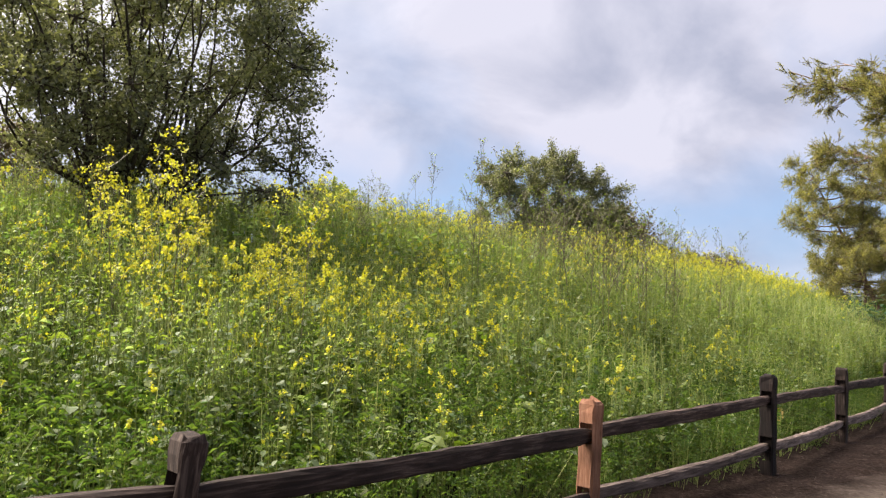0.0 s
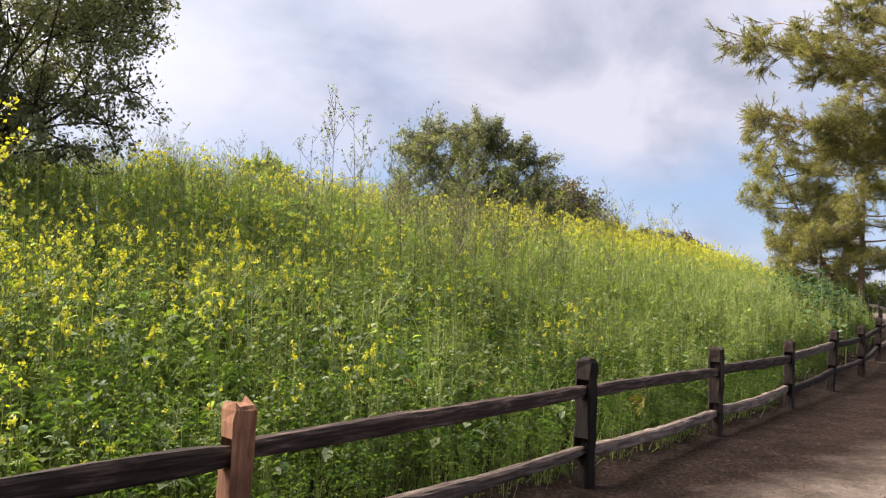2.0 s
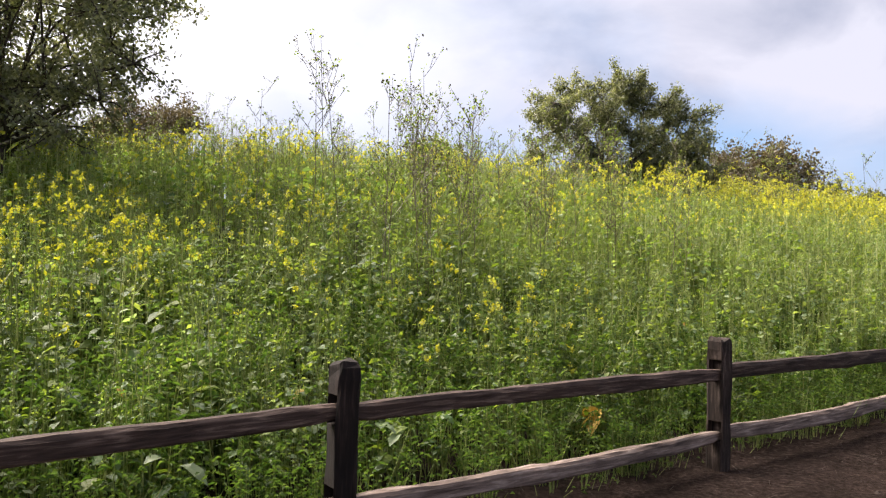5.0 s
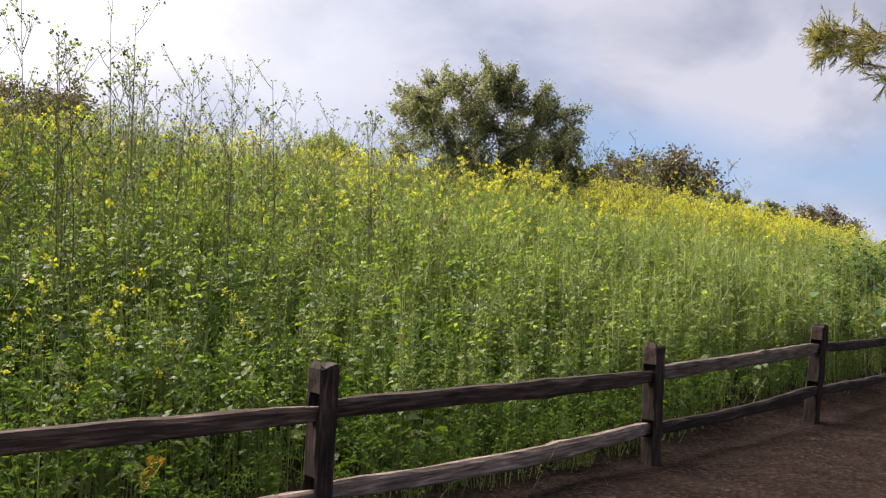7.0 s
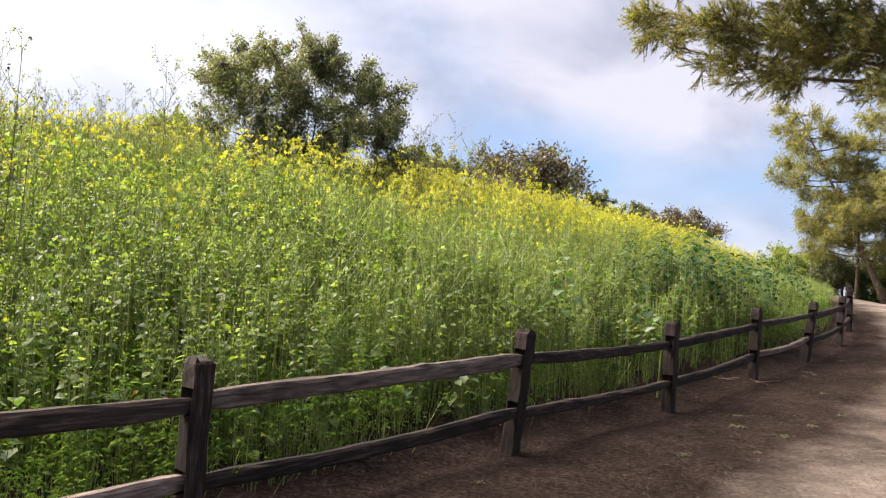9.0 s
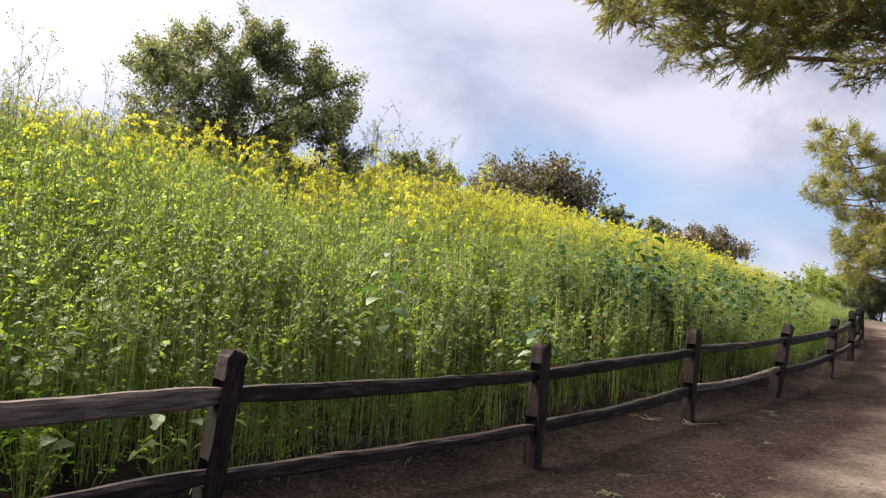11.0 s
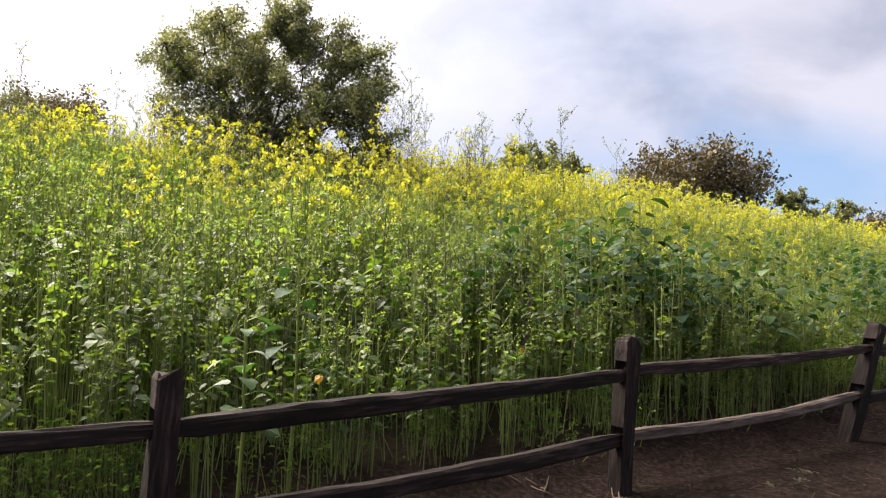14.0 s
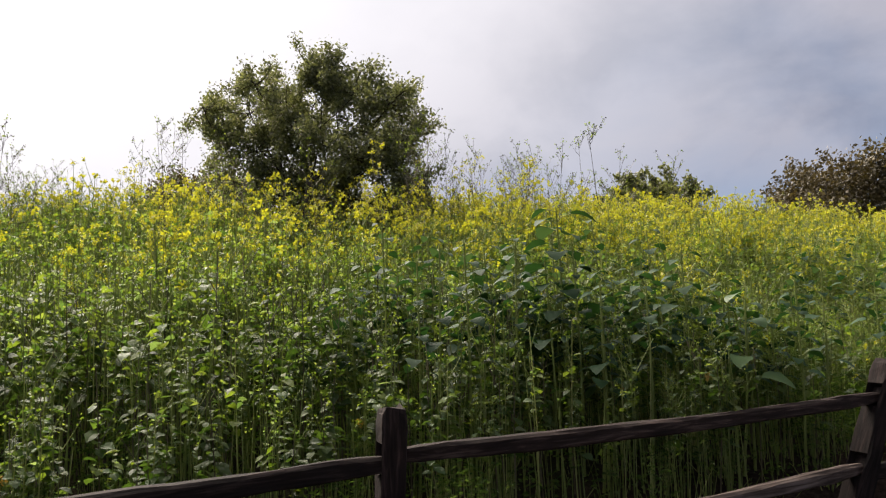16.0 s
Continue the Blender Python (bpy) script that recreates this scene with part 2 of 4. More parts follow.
def rise(s):
    return np.interp(s, [-200, 17, 19.4, 22.1, 25.0, 28, 31, 38, 46, 60, 120], [0, 0, 0.03, 0.16, 0.27, 0.45, 0.62, 0.95, 1.15, 1.0, 0.4])


def ground_z(x, y):
    s, w = along(x, y)
    far = np.clip((np.hypot(x, y) - 70) / 120, 0, 1)
    hill = np.interp(w, HILL_X, HILL_Z)
    z = rise(s) * (1 - 0.7 * np.clip(w / 9, 0, 1)) + np.where(w > 0, hill * np.interp(s, [-4, 1, 8, 15, 28, 42, 80], [0.62, 0.72, 0.88, 1.0, 1.0, 1.22, 1.3]), hill)
    z = z + soft_noise(x, y, 2.3, 0.4) * 0.10 * np.clip(w / 4, 0, 1) + soft_noise(x, y, 0.5, 1.0) * 0.016 + soft_noise(x, y, 0.21, 2.0) * 0.012 + soft_noise(x, y, 0.1, 5.0) * 0.008
    step = np.clip((w - 0.05) / 0.75, 0, 1)
    bank = 0.10 * step * step * (3 - 2 * step) * np.clip((s - 12) / 3, 0, 1) * np.clip((6 - w) / 4, 0, 1)
    return (z * (1 - far)) + bank


def mesh_of(name, verts, faces, mats, index=None, smooth=False):
    """A mesh from numpy arrays: verts (n, 3) and triangles or quads (m, k)."""
    me = bpy.data.meshes.new(name)
    verts, faces = np.asarray(verts, np.float32), np.asarray(faces, np.int32)
    count, k = faces.shape
    me.vertices.add(len(verts))
    me.vertices.foreach_set("co", verts.ravel())
    me.loops.add(count * k)
    me.loops.foreach_set("vertex_index", faces.ravel())
    me.polygons.add(count)
    me.polygons.foreach_set("loop_start", np.arange(0, count * k, k, dtype=np.int32))
    for m in mats:
        me.materials.append(m)
    if index is not None:
        me.polygons.foreach_set("material_index", np.asarray(index, np.int32))
    me.polygons.foreach_set("use_smooth", np.full(count, smooth))
    me.update(calc_edges=True)
    return me


def part(name, me, parent, label=""):
    ob = new(name, me)
    ob.parent = parent
    return tagged(ob, label)


def build_ground():
    def steps(lo, hi):
        fine = np.arange(lo, hi, 0.14)
        out = np.array([2, 5, 10, 20, 35, 60, 100, 180, 320, 600, 1200, 2500.0])
        return np.concatenate((lo - out[::-1], fine, hi + out))
    xs, ys = steps(-8, 22), steps(-4, 34)
    gx, gy = np.meshgrid(xs, ys)
    x, y = gx.ravel(), gy.ravel()
    s, w = along(x, y)
    z = ground_z(x, y)
    nx, ny = len(xs), len(ys)
    i = (np.arange(ny - 1)[:, None] * nx + np.arange(nx - 1)[None]).ravel()
    me = mesh_of("ground", np.stack([x, y, z], 1), np.stack([i, i + 1, i + nx + 1, i + nx], 1), [EARTH], smooth=True)
    wob = soft_noise(x, y, 1.6, 2.0) * 0.25
    # trodden ground, its edge also set where the painted shade along the fence ends
    tread_lit = np.clip((-w - np.interp(s, [7, 13, 23, 30], [0.0, 1.05, 0.95, 0.05]) + 0.7 * wob) / 1.6, 0, 1) * np.clip((7.0 + w) / 1.5, 0, 1)
    turf = np.clip((w - 0.7 + wob) / 0.8, 0, 1) * (0.25 + 0.6 * np.clip((w - 5) / 8, 0, 1)) + np.clip((-w - 6.3 + wob) / 1.2, 0, 1)
    for key, values in (("tread_lit", tread_lit), ("turf", turf)):
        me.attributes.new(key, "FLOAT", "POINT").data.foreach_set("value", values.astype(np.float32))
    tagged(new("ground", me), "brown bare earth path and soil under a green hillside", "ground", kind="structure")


build_ground()


def ground_at(x, y):
    return float(ground_z(np.array([x]), np.array([y]))[0])


# ---- split-rail fence ----


def tube_arrays(points, radii, sides=6, seed=0, rough=0.0, close=True):
    """A tapered tube along points: verts and triangles."""
    rng = np.random.RandomState(seed)
    points = np.asarray(points, float)
    verts, faces = [], []
    for k, p in enumerate(points):
        d = points[min(k + 1, len(points) - 1)] - points[max(k - 1, 0)]
        d = d / (np.linalg.norm(d) + 1e-9)
        ref = np.array([0, 0, 1.0]) if abs(d[2]) < 0.9 else np.array([1.0, 0, 0])
        a = np.cross(d, ref)
        a /= np.linalg.norm(a)
        b = np.cross(d, a)
        ang = np.arange(sides) * 2 * math.pi / sides
        r = radii[k] * (1 + rough * rng.uniform(-1, 1, sides))
        verts.append(p + (np.cos(ang) * r)[:, None] * a + (np.sin(ang) * r)[:, None] * b)
    for k in range(len(points) - 1):
        for j in range(sides):
            q, e = k * sides + j, k * sides + (j + 1) % sides
            faces += [(q, e, e + sides), (q, e + sides, q + sides)]
    verts = np.concatenate(verts)
    if close:
        n = len(verts)
        verts = np.concatenate((verts, points[:1], points[-1:]))
        last = (len(points) - 1) * sides
        for j in range(sides):
            faces += [(n, (j + 1) % sides, j), (n + 1, last + j, last + (j + 1) % sides)]
    return verts, np.array(faces, np.int32)


UPPER, LOWER = 0.235, 0.42          # the upper rail below a post's head, and the lower rail below that


def post_mesh(height, wide, deep, seed, mat):
    """A split post: a rough rectangular prism with a chamfered head and two slots for the rails."""
    rng = np.random.RandomState(seed)
    bm = bmesh.new()
    levels = [-0.25, 0.0, 0.10, height - UPPER - LOWER - 0.055, height - UPPER - LOWER + 0.085, height - 0.44, height - UPPER - 0.055, height - UPPER + 0.085, height - 0.08, height - 0.025, height]
    rings = []
    for z in levels:
        f = 1.0 + 0.05 * rng.uniform(-1, 1)
        if z >= height - 0.001:
            f *= 0.84
        sx, sy = wide / 2 * f, deep / 2 * f
        c = min(sx, sy) * 0.22
        ring = []
        for px, py in ((sx - c, -sy), (sx, -sy + c), (sx, sy - c), (sx - c, sy), (-sx + c, sy), (-sx, sy - c), (-sx, -sy + c), (-sx + c, -sy)):
            ring.append(bm.verts.new((px + rng.normal(0, 0.003), py + rng.normal(0, 0.003), z + (rng.normal(0, 0.012) if z == height else 0))))
        rings.append(ring)
    slots = []
    for k, (a, b) in enumerate(zip(rings[:-1], rings[1:])):
        for j in range(8):
            face = bm.faces.new((a[j], a[(j + 1) % 8], b[(j + 1) % 8], b[j]))
            if k in (3, 6) and j in (1, 5):
                slots.append((face, -1 if j == 1 else 1))
    for face, way in slots:
        bmesh.ops.inset_individual(bm, faces=[face], thickness=0.012)
        bmesh.ops.translate(bm, verts=list(face.verts), vec=(way * 0.045, 0, 0))
    bm.faces.new(rings[-1])
    bm.faces.new(rings[0][::-1])
    me = bpy.data.meshes.new("post")
    bm.to_mesh(me)
    bm.free()
    me.materials.append(mat)
    return me


def rail_mesh(a, b, deep, thick, seed, mat, sag=0.02):
    """A split rail from a to b: an uneven, knotty beam with tapered ends."""
    rng = np.random.RandomState(seed)
    a, b = Vector(a), Vector(b)
    d = b - a
    length = d.length
    n = 22
    bm = bmesh.new()
    rings = []
    phase = rng.uniform(0, 6, 4)
    knot = rng.uniform(0.25, 0.75)
    for k in range(n + 1):
        f = k / n
        bow = -sag * math.sin(math.pi * f) + 0.007 * math.sin(4 * f + phase[0]) + 0.002 * math.sin(19 * f + phase[3])
        side = 0.015 * math.sin(4 * f + phase[1])
        swell = 1 + 0.05 * math.sin(7 * f + phase[2]) + 0.12 * math.exp(-((f - knot) / 0.03) ** 2)
        end = min(1, 0.72 + 0.28 * min(f, 1 - f) / 0.06)
        hy, hz = thick / 2 * swell * end, deep / 2 * swell * end
        turn = 0.10 * math.sin(3 * f + phase[0])
        ring = []
        for py, pz in ((-1, -0.75), (-0.7, -1), (0.7, -1), (1, -0.7), (1, 0.7), (0.72, 1), (-0.6, 1), (-1, 0.6)):
            yy, zz = py * hy + rng.normal(0, 0.002), pz * hz + rng.normal(0, 0.002)
            ring.append(bm.verts.new((f * length, side + yy * math.cos(turn) - zz * math.sin(turn), bow + zz * math.cos(turn) + yy * math.sin(turn))))
        rings.append(ring)
    for p, q in zip(rings[:-1], rings[1:]):
        for j in range(8):
            bm.faces.new((p[j], q[j], q[(j + 1) % 8], p[(j + 1) % 8]))
    bm.faces.new(rings[0])
    bm.faces.new(rings[-1][::-1])
    bmesh.ops.recalc_face_normals(bm, faces=bm.faces)
    # the mesh runs along its own z, so that the grain of the wood follows it
    turn = Matrix(((0, 1, 0, 0), (0, 0, 1, 0), (1, 0, 0, 0), (0, 0, 0, 1)))
    bm.transform(turn)
    me = bpy.data.meshes.new("rail")
    bm.to_mesh(me)
    bm.free()
    me.materials.append(mat)
    x = d.normalized()
    y = Vector((0, 0, 1)).cross(x).normalized()
    z = x.cross(y)
    m = Matrix((x, y, z)).transposed().to_4x4()
    m.translation = a
    return me, m @ turn.inverted()


# height of each post's head above the ground, and how far it leans along the fence and across it, degrees
HEADS = [0.84, 0.84, 0.92, 0.91, 0.90, 0.99, 0.97, 0.99, 1.05, 1.02, 0.96, 0.92, 0.90]
LEANS = [(6, 0), (2, 0), (2, 0), (2, 0), (2.5, 0), (5, 3), (2, 0), (2, 1), (23, 2), (22, 1), (10, 0), (3, 0), (2, 0)]


def build_fence():
    fence = tagged(new("fence"), "weathered dark brown split-rail wooden fence along a dirt path", "fence")
    pts = [(-3.2, 1.1)] + POSTS
    heads = [0.9] + HEADS
    leans = [(2, 0)] + LEANS
    ends = []
    for k, ((x, y), h, (la, lc)) in enumerate(zip(pts, heads, leans)):
        nxt = pts[min(k + 1, len(pts) - 1)]
        prv = pts[max(k - 1, 0)]
        yaw = math.degrees(math.atan2(nxt[1] - prv[1], nxt[0] - prv[0]))
        m = pose(x, y, ground_at(x, y), 0, 0, yaw) @ pose(0, 0, 0, lc, la, 0)
        fresh = k == 2
        post = part("post", post_mesh(h, 0.115, 0.13, 40 + k, NEW_WOOD if fresh else WORN_WOOD if k in (1, 4, 5) else POST_WOOD), fence, "reddish newer cedar post" if fresh else "")
        post.matrix_world = m
        ends.append(m)
    for k in range(len(pts) - 1):
        for low in (False, True):
            drop_a, drop_b = (UPPER + LOWER * low + 0.014 * math.sin(k * 2.1 + low), UPPER + LOWER * low + 0.014 * math.sin(k * 2.1 + 1 + low))
            deep = (0.10 if not low else 0.092) * (0.78 if k == 8 else 1 + 0.12 * math.sin(k * 1.7 + low))
            a = ends[k] @ Vector((0.01, 0.012 * (-1) ** k, heads[k] - drop_a))
            b = ends[k + 1] @ Vector((-0.01, 0.012 * (-1) ** k, heads[k + 1] - drop_b))
            me, m = rail_mesh(a, b, deep, 0.07, 100 + k * 2 + low, BLEACHED if (k, low) in ((5, False), (2, True), (3, True), (4, True), (8, True)) else WORN_WOOD if k < 5 else RAIL_WOOD, 0.03 if low else 0.008)
            part("rail", me, fence).matrix_world = m


build_fence()

# ---- plants ----


class Shape:
    """Collects triangles with a material index each."""

    def __init__(self):
        self.v, self.f, self.m, self.n = [], [], [], 0

    def add(self, verts, faces, mat):
        self.v.append(np.asarray(verts, float))
        self.f.append(np.asarray(faces, np.int32) + self.n)
        self.m.append(np.full(len(faces), mat, np.int32))
        self.n += len(verts)

    def arrays(self):
        return np.concatenate(self.v), np.concatenate(self.f), np.concatenate(self.m)


def stick(shape, points, r0, r1, mat, sides=3):
    n = len(points)
    v, f = tube_arrays(points, [r0 + (r1 - r0) * k / (n - 1) for k in range(n)], sides, close=False)
    shape.add(v, f, mat)


def blade(shape, base, way, length, width, mat, rng, droop=0.4, flat=False):
    """A leaf of six triangles, folded along its rib and drooping at the tip."""
    way = np.array(way, float)
    way /= np.linalg.norm(way)
    side = np.cross(way, (0, 0, 1.0))
    side /= np.linalg.norm(side) + 1e-9
    side = side + np.array((0, 0, 1.0)) * rng.uniform(-0.5, 0.5)
    up = np.cross(side, way)
    if flat:
        tip = np.array(base) + way * length - np.array((0, 0, droop * length))
        c = np.array(base) + way * length * 0.55
        shape.add([base, c - side * width / 2, tip, c + side * width / 2], [(0, 1, 2), (0, 2, 3)], mat)
        return
    rows = [(0.0, 0.0), (0.35, 0.8), (0.7, 1.0), (1.0, 0.0)]
    pts = []
    for f, wd in rows:
        c = np.array(base) + way * length * f - np.array((0, 0, 1.0)) * droop * length * f * f
        pts.append((c - side * width / 2 * wd + up * width * 0.12 * wd, c, c + side * width / 2 * wd + up * width * 0.12 * wd))
    v = [pts[0][1], pts[1][0], pts[1][1], pts[1][2], pts[2][0], pts[2][1], pts[2][2], pts[3][1]]
    f = [(0, 2, 1), (0, 3, 2), (1, 2, 5), (1, 5, 4), (2, 3, 6), (2, 6, 5), (4, 5, 7), (5, 6, 7)]
    shape.add(v, f, mat)


def chip(shape, p, size, mat, rng):
    """A petal or small leaflet: one bent quad."""
    a = rng.normal(0, 1, 3)
    a /= np.linalg.norm(a)
    b = np.cross(a, rng.normal(0, 1, 3))
    b /= np.linalg.norm(b) + 1e-9
    p = np.array(p)
    shape.add([p - a * size, p + b * size * 0.7, p + a * size, p - b * size * 0.7 + np.cross(a, b) * size * 0.4], [(0, 1, 2), (0, 2, 3)], mat)


# material slots of the field
M_STEM, M_LEAF, M_LOW, M_PETAL, M_DRY, M_PALE = range(6)
FIELD_MATS = [STEM, LEAF, LOW_LEAF, PETAL, DRY_STEM, PALE_LEAF]


def mustard(rng, height, leaves, heads, petals, leaf=0.10, bare=0.25, coarse=1.0, stem=None, deep=False, shoots=0):
    """One plant: a stem, leaves up it, side shoots and clusters of flowers at their ends."""
    g = Shape()
    lean = rng.normal(0, 0.022, 2)
    top = np.array((lean[0] * height, lean[1] * height, height))
    mid = np.array((*rng.normal(0, 0.014, 2), height * 0.5)) + top * (0.5, 0.5, 0) * 1.0
    stem = M_STEM if stem is None else stem
    stick(g, [(0, 0, 0), mid, top], 0.006 * coarse, 0.0025 * coarse, stem)
    # thinner shoots from the same root, upright beside the main stem
    for k in range(shoots):
        foot = np.array((*rng.normal(0, 0.07, 2), 0.0))
        end = foot + np.array((*rng.normal(0, 0.05, 2), height * rng.uniform(0.6, 1.02)))
        stick(g, [foot, end], 0.0042 * coarse, 0.0022 * coarse, stem)
        for j in range(3):
            chip(g, end + rng.normal(0, 1, 3) * (0.012, 0.012, 0.03), 0.013, M_PALE if j else M_LEAF, rng)

    def on(f):
        return mid * f * 2 if f < 0.5 else mid + (top - mid) * (f - 0.5) * 2
    for k in range(leaves):
        f = bare + (0.82 - bare) * (k + rng.uniform()) / leaves
        a = rng.uniform(0, 2 * math.pi)
        size = leaf * rng.uniform(0.6, 1.3) * (1.25 - 0.7 * f)
        # low leaves take the dark green, so shade inside the stand is coloured in
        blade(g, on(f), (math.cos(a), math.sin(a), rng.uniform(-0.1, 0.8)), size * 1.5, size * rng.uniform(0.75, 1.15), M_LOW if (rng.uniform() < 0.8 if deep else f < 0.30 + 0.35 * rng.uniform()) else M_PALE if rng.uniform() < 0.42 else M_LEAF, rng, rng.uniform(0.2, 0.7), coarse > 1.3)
    tips = [top]
    for k in range(heads):
        f = rng.uniform(0.55, 0.92)
        a = rng.uniform(0, 2 * math.pi)
        reach = height * rng.uniform(0.10, 0.24)
        base = on(f)
        end = base + np.array((math.cos(a) * reach * 0.6, math.sin(a) * reach * 0.6, reach))
        stick(g, [base, end], 0.003 * coarse, 0.0015 * coarse, stem)
        tips.append(end)
    for tip in tips:
        for k in range(petals):
            p = tip + rng.normal(0, 1, 3) * (0.016, 0.016, 0.017)
            chip(g, p, rng.uniform(0.013, 0.021) * coarse, M_PETAL, rng)
        if petals < 4:
            for k in range(4):
                chip(g, tip + rng.normal(0, 1, 3) * (0.02, 0.02, 0.03), 0.012, M_LEAF, rng)
    return g.arrays()


def undergrowth(rng, height, count, size):
    """Low feathery greenery."""
    g = Shape()
    for k in range(count):
        a, r = rng.uniform(0, 2 * math.pi), abs(rng.normal(0, 0.14))
        h = height * rng.uniform(0.15, 1.0)
        p = np.array((math.cos(a) * r, math.sin(a) * r, h))
        if k % 3 == 0:
            stick(g, [(p[0] * 0.5, p[1] * 0.5, 0), p], 0.003, 0.0015, M_STEM)
        b = rng.uniform(0, 2 * math.pi)
        for j in range(3):
            c = b + j * 2.1
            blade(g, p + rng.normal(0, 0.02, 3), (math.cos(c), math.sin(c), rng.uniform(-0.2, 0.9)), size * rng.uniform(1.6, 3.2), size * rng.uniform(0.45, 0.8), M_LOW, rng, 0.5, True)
    return g.arrays()


def scatter(protos, which, place, yaw, scale, tilt):
    """Copies of small shapes, set down at places, as one set of arrays."""
    vs, fs, ms, n = [], [], [], 0
    for k, (v, f, m) in enumerate(protos):
        sel = np.where(which == k)[0]
        if not len(sel):
            continue
        c, s = np.cos(yaw[sel])[:, None], np.sin(yaw[sel])[:, None]
        sc = scale[sel][:, None]
        x = (v[None, :, 0] * c - v[None, :, 1] * s) * sc
        y = (v[None, :, 0] * s + v[None, :, 1] * c) * sc
        z = v[None, :, 2] * sc
        x = x + z * tilt[sel, 0:1] + place[sel, 0:1]
        y = y + z * tilt[sel, 1:2] + place[sel, 1:2]
        z = z + place[sel, 2:3]
        vs.append(np.stack([x, y, z], 2).reshape(-1, 3).astype(np.float32))
        off = (np.arange(len(sel)) * len(v))[:, None, None] + n
        fs.append((f[None] + off).reshape(-1, 3).astype(np.int32))
        ms.append(np.tile(m, len(sel)))
        n += len(sel) * len(v)
    return np.concatenate(vs), np.concatenate(fs), np.concatenate(ms)


def drop(rng, count, s0, s1, w0, w1, power=1.0):
    """Places on the hillside, between two stretches along the fence and two distances uphill."""
    s = rng.uniform(s0, s1, count)
    w = w0 + (w1 - w0) * rng.uniform(0, 1, count) ** power
    at = np.clip(np.searchsorted(STARTS, s + ZERO) - 1, 0, len(LEGS) - 1)
    u = LEGS[at] / LENGTHS[at][:, None]
    p = LINE[at] + u * (s + ZERO - STARTS[at])[:, None] + np.stack([-u[:, 1], u[:, 0]], 1) * w[:, None]
    z = ground_z(p[:, 0], p[:, 1])
    return np.column_stack((p, z)), s, w


def field(name, label, protos, choose, count, area, seed, low=0.8, high=1.2, power=1.0, sway=0.025, sink=0.02):
    rng = np.random.RandomState(seed)
    place, s, w = drop(rng, count, *area, power)
    which, keep, grow = choose(rng, place, s, w)
    sel = np.where(keep)[0]
    place[:, 2] -= sink
    v, f, m = scatter(protos, which[sel], place[sel], rng.uniform(0, 6.283, len(sel)), (rng.uniform(low, high, count) * grow)[sel], rng.normal(0, sway, (len(sel), 2)))
    return tagged(new(name, mesh_of(name, v, f, FIELD_MATS, m)), label, "wildflowers", kind="stuff")


def bloom(place, s, w):
    """How much of the mustard stands in full flower."""
    x, y = place[:, 0], place[:, 1]
    b = 0.02 + 0.12 * np.clip((w - 2.2) / 7, 0, 1) + 0.58 * np.clip((s - 19) / 8, 0, 1) * np.clip((w - 2.0) / 4, 0, 1)
    b += 0.05 * np.exp(-((s - 18) / 4.0) ** 2) * np.clip((w - 1.5) / 2.0, 0, 1)
    b += 0.27 * np.exp(-((s - 4.8) / 3.6) ** 2 - ((w - 3.8) / 2.3) ** 2)
    b -= 0.06 * np.clip((s - 9) / 3, 0, 1) * np.clip((5 - w) / 2, 0, 1)
    return b + 0.09 * soft_noise(x, y, 1.5, 3.0)


